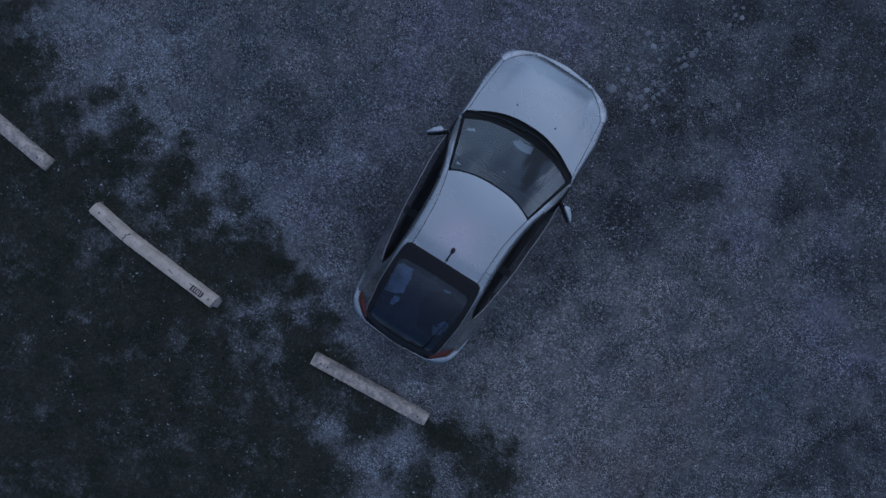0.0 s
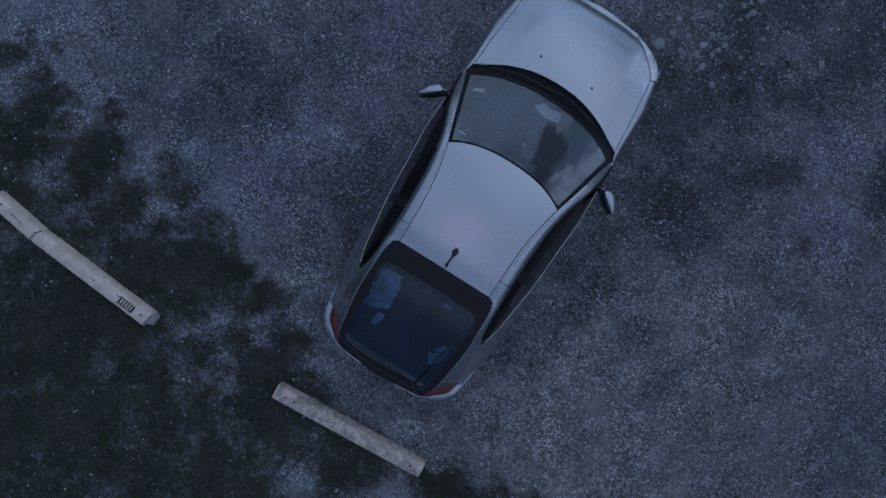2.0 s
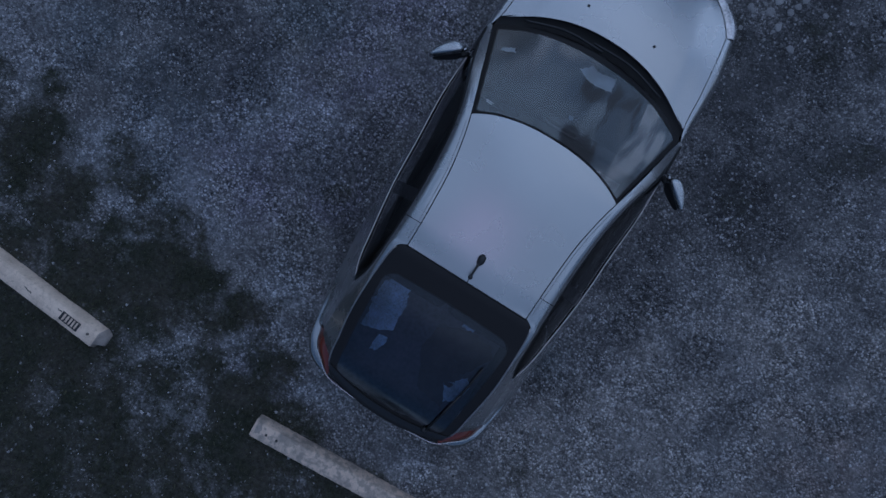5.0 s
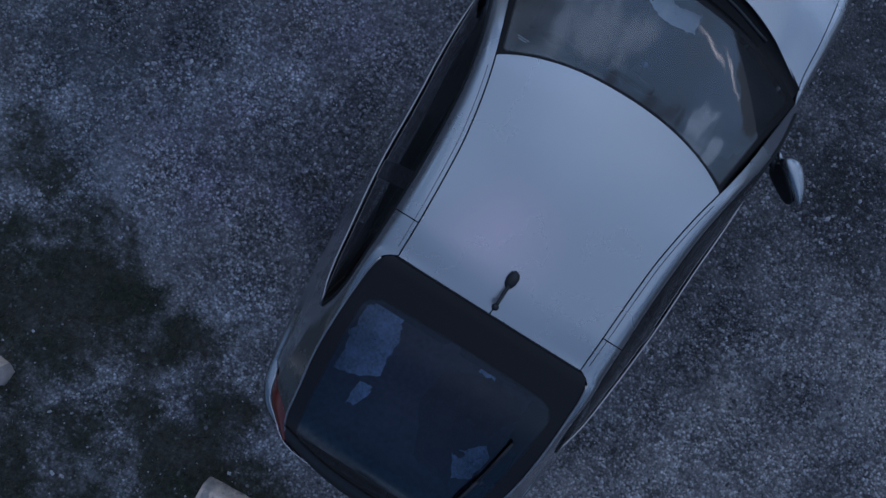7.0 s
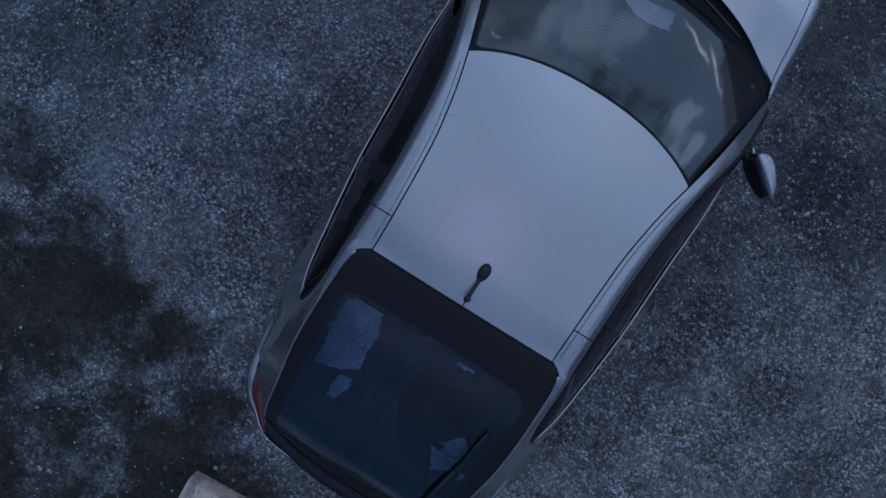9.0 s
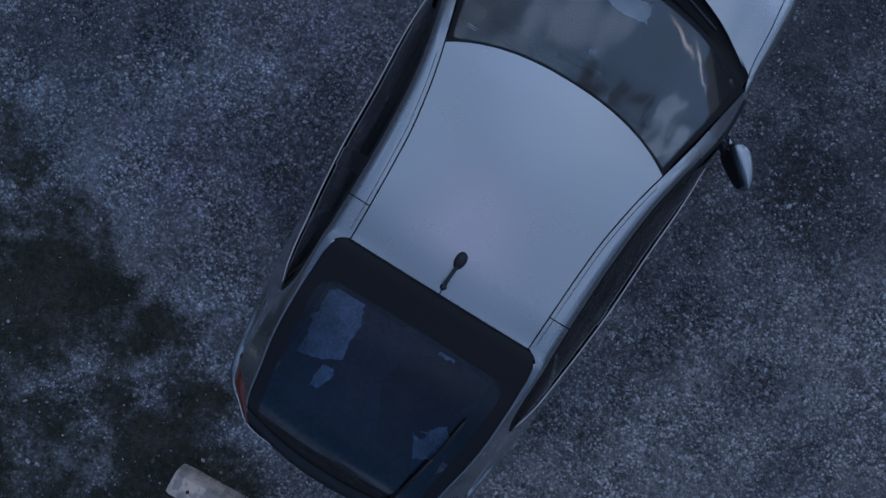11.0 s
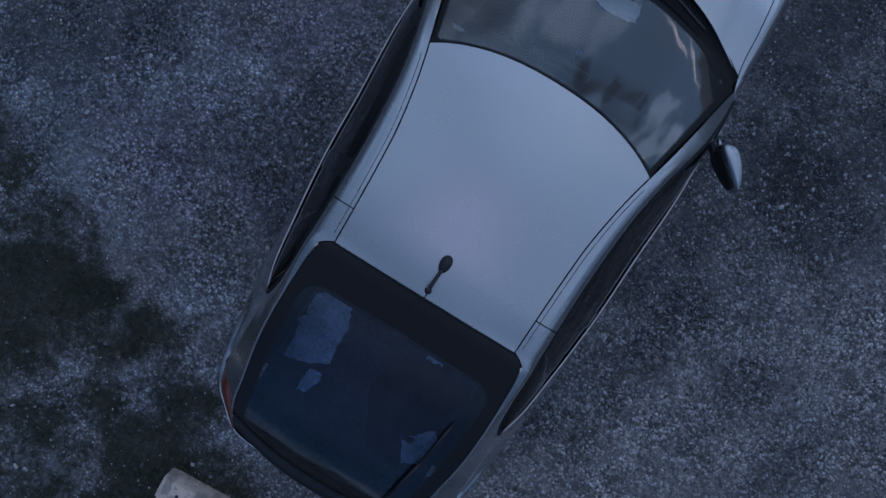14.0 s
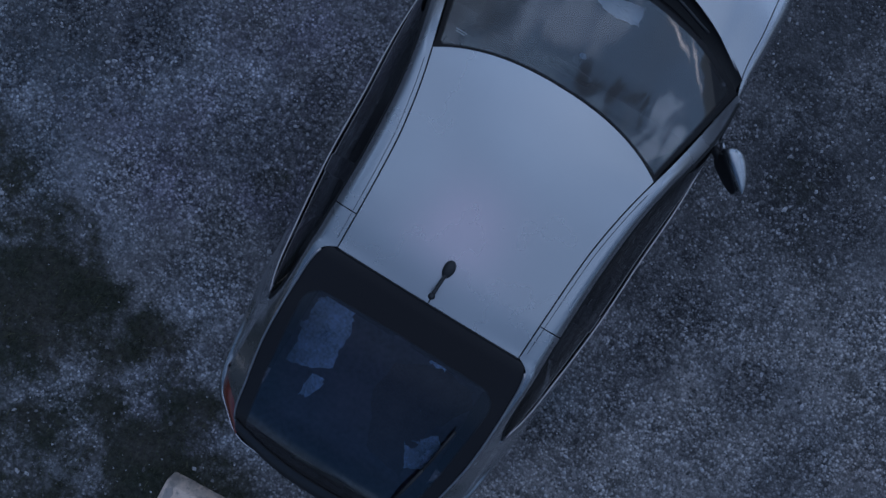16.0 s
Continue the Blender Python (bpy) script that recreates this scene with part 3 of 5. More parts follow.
def ground_material():
    m, nt, b = material("gravel_ground")
    n, l = nt.nodes.new, nt.links.new
    co = n("ShaderNodeTexCoord")

    def attr(name):
        a = n("ShaderNodeAttribute"); a.attribute_name = name
        return a.outputs["Fac"]

    def noise_node(scale, detail=4.0, rough=0.6):
        a = n("ShaderNodeTexNoise")
        a.inputs["Scale"].default_value, a.inputs["Detail"].default_value, a.inputs["Roughness"].default_value = scale, detail, rough
        l(co.outputs["Object"], a.inputs["Vector"])
        return a.outputs["Fac"]

    def grains(scale):
        a = n("ShaderNodeTexVoronoi")
        a.inputs["Scale"].default_value = scale
        l(co.outputs["Object"], a.inputs["Vector"])
        sep = n("ShaderNodeSeparateColor")
        l(a.outputs["Color"], sep.inputs[0])
        return a.outputs["Distance"], sep.outputs[0]

    def ranged(src, a, b_, c, d):
        r = n("ShaderNodeMapRange")
        for k, v in zip((1, 2, 3, 4), (a, b_, c, d)):
            r.inputs[k].default_value = v
        l(src, r.inputs[0])
        return r.outputs[0]

    def blend(f, p, q, kind="MIX"):
        x = n("ShaderNodeMix"); x.data_type, x.blend_type = "RGBA", kind
        for k, v in ((0, f), (6, p), (7, q)):
            if isinstance(v, tuple):
                x.inputs[k].default_value = (*v, 1)
            elif isinstance(v, (int, float)):
                x.inputs[k].default_value = v
            else:
                l(v, x.inputs[k])
        return x.outputs[2]

    d1, c1 = grains(60)
    c2 = grains(150)[1]
    d3, c3 = grains(27)
    # broad tones of the lot: dust, darker areas, traffic wear
    big = ranged(noise_node(0.7, 5), 0.35, 0.65, 0.0, 1.0)
    col = blend(big, (0.165, 0.158, 0.158), (0.215, 0.210, 0.215))
    col = blend(ranged(attr("violet"), 0, 1, 0, 0.6), col, (0.248, 0.228, 0.292))
    col = blend(ranged(attr("teal"), 0, 1, 0, 0.9), col, (0.126, 0.136, 0.146))
    col = blend(ranged(attr("pale"), 0, 1, 0, 0.7), col, (0.325, 0.330, 0.352))
    col = blend(ranged(attr("worn"), 0, 1, 0, 0.85), col, (0.315, 0.296, 0.284))
    col = blend(ranged(attr("brown"), 0, 1, 0, 0.7), col, (0.215, 0.178, 0.165))
    col = blend(ranged(attr("dark_tone"), 0, 1, 0, 0.88), col, (0.075, 0.075, 0.079))
    # blotches a hand to a step across
    col = blend(1.0, col, ranged(noise_node(3.2, 8, 0.70), 0.3, 0.7, 0.56, 1.34), "MULTIPLY")
    col = blend(1.0, col, ranged(noise_node(15, 7, 0.72), 0.3, 0.7, 0.66, 1.30), "MULTIPLY")
    col = blend(ranged(noise_node(5.5, 7, 0.72), 0.54, 0.68, 0, 0.6), col, (0.085, 0.083, 0.082))
    # dark grit gathers in clumps
    clump = n("ShaderNodeMath"); clump.operation = "MULTIPLY"
    l(ranged(attr("grit"), 0, 0.8, 0, 0.85), clump.inputs[0])
    l(ranged(noise_node(21, 8, 0.78), 0.40, 0.55, 0, 1), clump.inputs[1])
    col = blend(clump.outputs[0], col, (0.048, 0.047, 0.051))
    # single stones: most dull, some light, a few dark gaps; dust fills them in places
    dust = blend(1.0, col, ranged(noise_node(48, 6, 0.7), 0.3, 0.7, 0.50, 1.20), "MULTIPLY")
    stones = ranged(c1, 0, 1, 0.30, 1.54)
    light = n("ShaderNodeMath"); light.operation = "POWER"; light.inputs[1].default_value = 6.0
    l(c1, light.inputs[0])
    shine = n("ShaderNodeMath"); shine.operation = "MULTIPLY_ADD"; shine.inputs[1].default_value = 1.05
    l(light.outputs[0], shine.inputs[0]); l(stones, shine.inputs[2])
    col = blend(1.0, col, shine.outputs[0], "MULTIPLY")
    col = blend(1.0, col, ranged(c2, 0, 1, 0.86, 1.30), "MULTIPLY")
    # shade between the stones, put into the colour towards each grain's edge
    col = blend(1.0, col, ranged(d1, 0.30, 0.80, 1.00, 0.40), "MULTIPLY")
    col = blend(ranged(noise_node(1.9, 7, 0.68), 0.40, 0.60, 0.35, 1.0), dust, col)
    # scattered larger pebbles
    pick = n("ShaderNodeMath"); pick.operation = "GREATER_THAN"; pick.inputs[1].default_value = 0.86
    l(c3, pick.inputs[0])
    round_ = n("ShaderNodeMath"); round_.operation = "MULTIPLY"
    l(pick.outputs[0], round_.inputs[0]); l(ranged(d3, 0.22, 0.36, 0.75, 0.0), round_.inputs[1])
    col = blend(round_.outputs[0], col, (0.34, 0.335, 0.345))
    # moss and humus over it
    tuft = ranged(noise_node(24, 7, 0.75), 0.32, 0.68, 0.35, 1.75)
    green = blend(ranged(noise_node(2.5, 4), 0.4, 0.65, 0, 1), (0.021, 0.024, 0.014), (0.042, 0.039, 0.030))
    green = blend(ranged(noise_node(8, 6, 0.7), 0.5, 0.7, 0, 0.6), green, (0.056, 0.054, 0.050))
    green = blend(1.0, green, tuft, "MULTIPLY")
    mask = n("ShaderNodeMath"); mask.operation = "ADD"
    l(attr("moss"), mask.inputs[0])
    l(ranged(noise_node(11, 9, 0.78), 0.3, 0.7, -0.45, 0.45), mask.inputs[1])
    col = blend(ranged(mask.outputs[0], 0.12, 0.86, 0, 0.96), col, green)
    l(col, b.inputs["Base Color"])
    b.inputs["Roughness"].default_value = 0.9
    b.inputs["Specular IOR Level"].default_value = 0.25
    h = n("ShaderNodeMath"); h.operation = "MULTIPLY_ADD"
    l(d1, h.inputs[0]); h.inputs[1].default_value = -1.0
    l(noise_node(40, 5), h.inputs[2])
    bu = n("ShaderNodeBump")
    bu.inputs["Strength"].default_value, bu.inputs["Distance"].default_value = 0.9, 0.008
    l(h.outputs[0], bu.inputs["Height"])
    l(bu.outputs[0], b.inputs["Normal"])
    return m


def build_ground():
    fine = np.arange(-8.5, 8.501, 0.04)
    far = np.array([9, 10, 12, 15, 20, 30, 50, 90, 160, 300, 600, 1200, 2400.0])
    ax = np.r_[-far[::-1], fine, far]
    k = len(ax)
    x, y = np.meshgrid(ax, ax, indexing="ij")
    x, y = x.ravel(), y.ravel()
    near = np.clip((9.0 - np.maximum(abs(x), abs(y))) / 1.0, 0, 1)
    z = relief(x, y) * near
    idx = np.arange(k * k).reshape(k, k)
    quads = np.stack([idx[:-1, :-1], idx[1:, :-1], idx[1:, 1:], idx[:-1, 1:]], -1).reshape(-1, 4)
    ob = quick_mesh("ground", np.stack([x, y, z], 1), quads, ground_material())
    for name, v in (("moss", moss_at(x, y) * near + 0.3 * (1 - near)), ("pale", cover(PALE + PALE_NEAR + PALE_BAND, x, y, 1.6, 0.9)), ("grit", cover(GRIT, x, y, 1.0, 0.55)), ("worn", cover(WORN, x, y, 1.6, 1.2)), ("dark_tone", cover(DARK_TONE, x, y, 1.6, 1.0)),
                    ("violet", cover(VIOLET, x, y, 1.7, 1.0)), ("teal", cover(TEAL, x, y, 1.5, 0.8)), ("brown", cover(BROWN, x, y, 1.6, 0.9))):
        a = ob.data.attributes.new(name, "FLOAT", "POINT")
        a.data.foreach_set("value", v.astype(np.float32))
    return tagged(ob, "dark gravel lot with pale dusty and mossy patches", "ground", kind="structure")


def quick_mesh(name, verts, faces, mat, parent=None, smooth=True):
    me = bpy.data.meshes.new(name)
    n = faces.shape[1]
    me.vertices.add(len(verts))
    me.vertices.foreach_set("co", np.ascontiguousarray(verts, np.float32).ravel())
    me.loops.add(faces.size)
    me.loops.foreach_set("vertex_index", np.ascontiguousarray(faces, np.int32).ravel())
    me.polygons.add(len(faces))
    me.polygons.foreach_set("loop_start", np.arange(0, faces.size, n, dtype=np.int32))
    me.polygons.foreach_set("use_smooth", np.full(len(faces), smooth))
    me.materials.append(mat)
    me.update(calc_edges=True)
    ob = new(name, me)
    if parent is not None:
        ob.parent = parent
    return ob


ground = build_ground()


# ---------------------------------------------------------------- wheel stops
def concrete(name, base, stain, soft=(0.42, 0.66), spots=(0.55, 0.64), fleck=26.0):
    m, nt, b = material(name)
    n, l = nt.nodes.new, nt.links.new
    co = n("ShaderNodeTexCoord")
    a, c, d = n("ShaderNodeTexNoise"), n("ShaderNodeTexNoise"), n("ShaderNodeTexNoise")
    for t, s in ((a, 7.0), (c, fleck), (d, 180.0)):
        t.inputs["Scale"].default_value, t.inputs["Detail"].default_value, t.inputs["Roughness"].default_value = s, 6, 0.65
        l(co.outputs["Object"], t.inputs["Vector"])
    r1, r2, r3 = n("ShaderNodeMapRange"), n("ShaderNodeMapRange"), n("ShaderNodeMapRange")
    for r, src, v in ((r1, a, (*soft, 0, 0.75)), (r2, c, (*spots, 0, 0.75)), (r3, d, (0.3, 0.7, 0.85, 1.12))):
        for k in range(4):
            r.inputs[k + 1].default_value = v[k]
        l(src.outputs["Fac"], r.inputs[0])
    prev = None
    for r in (r1, r2):
        x = n("ShaderNodeMix"); x.data_type = "RGBA"
        l(r.outputs[0], x.inputs[0])
        if prev is None:
            x.inputs[6].default_value = (*base, 1)
        else:
            l(prev, x.inputs[6])
        x.inputs[7].default_value = (*stain, 1)
        prev = x.outputs[2]
    x = n("ShaderNodeMix"); x.data_type, x.blend_type = "RGBA", "MULTIPLY"
    x.inputs[0].default_value = 1
    l(prev, x.inputs[6]); l(r3.outputs[0], x.inputs[7])
    l(x.outputs[2], b.inputs["Base Color"])
    b.inputs["Roughness"].default_value = 0.9
    bu = n("ShaderNodeBump")
    bu.inputs["Strength"].default_value, bu.inputs["Distance"].default_value = 0.6, 0.004
    l(c.outputs["Fac"], bu.inputs["Height"]); l(bu.outputs[0], b.inputs["Normal"])
    return m


def stop_bar(length, left_cut=0.05, right_cut=0.05, seed=0, width=0.195, height=0.11, worn_end=False):
    """A cast bar along x with sloped sides, chamfered ends and chipped arrises."""
    rng = np.random.default_rng(seed)
    prof = [(-width / 2, -0.03), (-width / 2, 0.030), (-width * 0.385, height - 0.010), (-width * 0.35, height - 0.002), (0, height),
            (width * 0.35, height - 0.002), (width * 0.385, height - 0.010), (width / 2, 0.030), (width / 2, -0.03)]
    n = 60
    xs = np.r_[0, 0.012, 0.035, np.linspace(0.06, length - 0.06, n), length - 0.035, length - 0.012, length]
    bm = bmesh.new()
    loops = []
    for x in xs:
        e = min(x / 0.035, 1), min((length - x) / 0.035, 1)
        k = min(1 - (1 - e[0]) * left_cut * 4, 1 - (1 - e[1]) * right_cut * 4)
        loop = []
        for i, (y, z) in enumerate(prof):
            j = rng.normal(0, 0.0016)
            chip = 0.007 * max(0, rng.random() - 0.86) / 0.14 if i in (2, 6) else 0
            xx, yy, zz = x + rng.normal(0, 0.002), y * (0.9 + 0.1 * k) + j, (z - chip) * (k if z > 0 else 1) + j
            if worn_end and x > length - 0.05:
                # the end is knocked off to a slanting face
                e = (x - length + 0.05) / 0.05
                lean = 0.30 * y - 0.030
                xx = x + lean * (1 - e) + 0.004 * e
                yy = y * (1 - 0.42 * e) + 0.014 * e
                zz = z * (1 - 0.62 * e) if z > 0 else z
            loop.append(bm.verts.new((xx, yy, zz)))
        loops.append(loop)
    for p, q in zip(loops, loops[1:]):
        for i in range(len(prof) - 1):
            face = bm.faces.new((p[i], q[i], q[i + 1], p[i + 1]))
            face.material_index = int(worn_end and q in loops[-3:])
    bm.faces.new(loops[0])
    bm.faces.new(loops[-1][::-1]).material_index = int(worn_end)
    bmesh.ops.recalc_face_normals(bm, faces=bm.faces)
    return bm


def pin_hole(x, parent, z=0.11):
    bm = bmesh.new()
    bmesh.ops.create_cone(bm, segments=14, radius1=0.014, radius2=0.011, depth=0.012, cap_ends=True)
    bmesh.ops.translate(bm, vec=(x, 0.002, z - 0.003), verts=bm.verts)
    ob = part("pin_hole", bm, INK, parent, "dark rusted pin hole")
    return ob


CREAM = concrete("cream_paint_concrete", (0.76, 0.62, 0.49), (0.49, 0.39, 0.30))
MORTAR = concrete("mortar", (0.40, 0.35, 0.31), (0.25, 0.22, 0.20))
BARE = concrete("bare_concrete", (0.70, 0.56, 0.45), (0.28, 0.25, 0.22), (0.44, 0.64), (0.47, 0.58), 17.0)


def wheel_stop(start, end, mat, label, seed, broken=None, stamp=False):
    a, b = Vector((*start, 0)), Vector((*end, 0))
    d = b - a
    base = new("wheel_stop")
    base.matrix_world = Matrix.Translation(a) @ Matrix.Rotation(math.atan2(d.y, d.x), 4, "Z") @ Matrix.Translation((0, -0.015, 0))
    L = d.length
    if broken:
        x, sag = broken
        bar = part("bar_piece", stop_bar(x - 0.001, 0.05, 0.01, seed), mat, base)
        bar.rotation_euler.z = -math.atan2(sag, x)
        rest = part("bar_piece", stop_bar(L - x - 0.001, 0.01, 0.05, seed + 1, worn_end=True), mat, base)
        rest.data.materials.append(MORTAR)
        rest.rotation_euler.z = math.atan2(sag, L - x)
        rest.location = (x + 0.001, -sag, 0)
        jag = ((.020, .080, .104), (.010, .062, .108), (-.003, .043, .110), (-.030, .020, .1105), (-.018, -.002, .1105), (-.017, -.018, .1105), (-.032, -.044, .110), (-.020, -.062, .108), (-.018, -.080, .100))
        tube("crack", [(x + dx, dy - sag * 0.9, dz) for dx, dy, dz in jag], 0.0045, INK, base)
    else:
        part("bar", stop_bar(L, 0.04, 0.04, seed), mat, base)
    pin_hole(0.14, base)
    pin_hole(L - 0.14, base)
    joint = broken[0] if broken else 0
    if stamp:
        # unreadable stencil: a dark frame with three bars
        for x, w, y, h in ((-.086, .022, 0, .082), (.086, .022, 0, .082), (0, .16, .036, .009), (0, .16, -.036, .009), (-.046, .015, 0, .064), (-.012, .013, 0, .064), (.020, .013, 0, .064), (.052, .014, 0, .064)):
            bm = soft_box((w, h, 0.003), (L - 0.33 + x, y - 0.006, 0.1115), 0.001, 1)
            part("stencil_bar", bm, INK, base, "worn dark stencil mark")
    if broken:
        # hairline splits along the paint and a chipped notch at the joint
        for x0, y0, n, step in ((.27, -.005, 9, .024), (1.37, -.012, 6, .016), (1.72, .02, 4, .014)):
            tube("split", [(x0 + k * step, y0 - 0.002 * k + 0.006 * math.sin(k * 2.1 + x0 * 9), 0.1095) for k in range(n)], 0.0042, INK, base, "", 5)
        for x0, y0, r in ((joint + .006, .035, .009), (joint - .024, -.112, .013), (joint - .03, -.015, .007)):
            bm = bmesh.new()
            bmesh.ops.create_icosphere(bm, subdivisions=2, radius=r)
            bmesh.ops.translate(bm, vec=(x0, y0, 0.1045), verts=bm.verts)
            part("chip", bm, INK, base)
    else:
        pin_hole(0.245, base)
        # darker mortar patches round the far pin and at the near end
        rng = np.random.default_rng(seed + 40)
        for cx, cy, rx, ry in ((L - 0.19, -0.02, 0.070, 0.046), (0.055, 0.018, 0.030, 0.046)):
            bm = bmesh.new()
            ring = [bm.verts.new((cx + rx * math.cos(a) * k, cy + ry * math.sin(a) * k, 0.1118)) for a, k in zip(np.linspace(0, 2 * math.pi, 22)[:-1], rng.uniform(.72, 1.12, 21))]
            face = bm.faces.new(ring)
            low = bmesh.ops.extrude_face_region(bm, geom=[face])["geom"]
            bmesh.ops.translate(bm, vec=(0, 0, -0.008), verts=[g for g in low if isinstance(g, bmesh.types.BMVert)])
            bmesh.ops.recalc_face_normals(bm, faces=bm.faces)
            part("mortar_patch", bm, MORTAR, base, "ragged grey mortar patch", False)
    return tagged(base, label, "wheel stop", "concrete wheel stops along the lot's edge")


wheel_stop((-4.522, -2.865), (-2.339, -3.104), CREAM, "cream-painted concrete wheel stop, cracked across, with worn stencil", 3, (0.64, 0.033), True)
wheel_stop((-0.828, -3.019), (0.971, -2.910), BARE, "weathered bare concrete wheel stop with stained top", 8)
wheel_stop((-7.551, -2.401), (-5.369, -2.709), BARE, "pale weathered concrete wheel stop among moss", 12)


# ---------------------------------------------------------------- the car
BLANKET_EDGE = [(0.03, -1.32), (0.24, -1.22), (0.44, -1.24), (0.49, -1.31), (0.40, -1.47), (0.35, -1.53), (0.35, -1.81), (0.12, -1.77), (0.00, -1.49)]
BLANKET = grainy("blanket_wool", (0.075, 0.058, 0.055), 0.95, 0.35, 14, 0.6, 0.004)
COVER = grainy("cover_cloth", (0.11, 0.105, 0.12), 0.95, 0.35, 6, 0.5, 0.003)
car = new("car")
car.location.x = -0.006
tagged(car, "silver two-door hatchback coupe parked on gravel before a wheel stop", "car")

# plan and height lines of the right-hand side; the left is their mirror image
hood_mid = hermite([(.70, .960), (.80, .955), (1.06, .937), (1.2, .922), (1.4, .888), (1.6, .84), (1.8, .775), (1.9, .725), (1.95, .69), (1.99, .645), (2.03, .585)])
hood_side = hermite([(.70, .806), (.80, .774), (1.1, .753), (1.35, .738), (1.64, .720), (1.97, .70)])
widest = hermite([(-1.95, .742), (-1.8, .772), (-1.56, .808), (-1.3, .834), (-.95, .864), (-.6, .876), (-.2, .882), (.2, .878), (.5, .864), (.8, .862), (1.1, .868), (1.4, .858), (1.66, .808)])
belt = hermite([(-1.98, .46, .95), (-1.92, .488, .975), (-1.845, .556, .985), (-1.76, .635, .985), (-1.65, .645, 1.0), (-1.5, .642, 1.035), (-1.325, .644, 1.068), (-1.222, .678, 1.058), (-.932, .732, 1.023), (-.738, .764, .987),
                (-.62, .780, .968), (-.25, .806, .933), (.13, .833, .905), (.42, .824, .909), (.70, .806, .912)])
glass_top = hermite([(.70, .812, .925), (.5, .778, 1.040), (.3, .716, 1.180), (.12, .655, 1.262), (.02, .624, 1.284), (-.123, .594, 1.297), (-.41, .566, 1.304), (-.73, .558, 1.300),
                     (-.95, .565, 1.273), (-1.116, .576, 1.22), (-1.25, .608, 1.13), (-1.325, .642, 1.067)])
rail_in = hermite([(.72, .780, .932), (.5, .704, 1.085), (.3, .638, 1.212), (.1, .570, 1.325), (0, .538, 1.358), (-.144, .500, 1.376), (-.27, .475, 1.386), (-.385, .458, 1.39), (-.53, .447, 1.392),
                   (-.68, .440, 1.392), (-.78, .437, 1.388), (-.85, .437, 1.377), (-.895, .4375, 1.369), (-.914, .439, 1.365), (-.930, .475, 1.360), (-.96, .497, 1.351), (-1.0, .509, 1.337), (-1.125, .525, 1.295), (-1.276, .535, 1.25), (-1.458, .539, 1.19),
                   (-1.68, .521, 1.115), (-1.885, .494, 1.04), (-1.95, .47, 1.0), (-2.05, .43, .935), (-2.08, .415, .915)])
roof_mid = hermite([(.125, 1.362), (0, 1.384), (-.25, 1.413), (-.6, 1.417), (-.8, 1.405), (-.96, 1.38)])
WHEELS = ((1.29, .315), (-1.27, .315))
ARCH = 0.345


def hood_z(x, y):
    raised = 0.007 / (1 + math.exp((abs(x) - (0.50 + 0.10 * (1.8 - y))) * 60))
    return hood_mid(y) - (0.045 + 0.04 * min(1.0, max(0.0, (y - 0.8) / 0.8))) * (abs(x) / 0.74) ** 2.3 + raised - 0.003


def nose_line(s):
    return 1.998 - 0.345 * abs(s) ** 3.4 + 0.006 * max(0.0, 1 - (s / .54) ** 2)


def top_edge(y):
    if y > .70:
        x = hood_side(y) + 0.004
        return x, hood_z(x, y)
    x, z = belt(y)
    return x, z


def flank(y0, y1, n, sink=0.0):
    """Rows down a body side from its top edge past its widest line to the sill, stopping at the wheel arches."""
    rows = []
    for y in np.linspace(y0, y1, n):
        xt, zt = top_edge(y)
        xw = widest(y) - sink
        zw = 0.66
        low = 0.20
        for wy, wz in WHEELS:
            if abs(y - wy) < ARCH:
                low = max(low, wz + math.sqrt(ARCH ** 2 - (y - wy) ** 2))
        col = []
        zm = max(zw, low + 0.02)
        rear = min(1.0, max(0.0, (-1.15 - y) / 0.5))
        for v in np.linspace(0, 1, 15):
            a = v * math.pi / 2
            round_f, round_g = math.sin(a) ** 0.85, 0.9 * (1 - math.cos(a)) + 0.1 * v
            if y > .80:
                f, g = round_f, round_g
            else:
                # straight side; towards the tail it runs out into a flared shoulder
                f0, g0 = 0.25 * math.sin(a) + 0.75 * v, v
                if v < .6:
                    f1, g1 = v / .6 * .74, v / .6 * .92
                else:
                    w = (v - .6) / .4
                    f1, g1 = .74 + .26 * math.sin(w * math.pi / 2), .92 + .08 * (0.25 * w + 0.75 * (1 - math.cos(w * math.pi / 2)))
                f, g = f0 + (f1 - f0) * rear, g0 + (g1 - g0) * rear
                k = max(0.0, (y - .35) / .45)
                f, g = f + (round_f - f) * k, g + (round_g - g) * k
            col.append((xt + (xw - xt) * f, y, zt + (zm - zt) * g))
        z0 = col[-1][2]
        for v in np.linspace(0, 1, 9)[1:]:
            z = z0 + (low - z0) * v
            k = (0.66 - z) / 0.46
            col.append((xw - 0.012 * math.sin(k * math.pi * 1.5) * (k > 0) - 0.035 * k * k, y, z))
        rows.append(col)
    return rows


def mirrored(rows, side):
    g = np.array(rows, float).copy()
    g[..., 0] *= side
    return g


def both(name, rows, mat, label="", thick=0.004, parent=None):
    out = []
    for side in (1, -1):
        out.append(sheet(name, mirrored(rows, side), mat, parent or car, label, thick, flip=side < 0))
    return out


def handle(parent, side):
    y = -0.40
    x = widest(y) - 0.050
    pts = [(side * (x - 0.004), y - 0.1, .80), (side * (x + 0.004), y - 0.07, .803), (side * (x + 0.006), y, .805), (side * (x + 0.004), y + 0.07, .803), (side * (x - 0.004), y + 0.1, .80)]
    tube("door_handle", smooth_line(pts, 13), 0.009, PAINT, parent, "silver pull handle", 8)


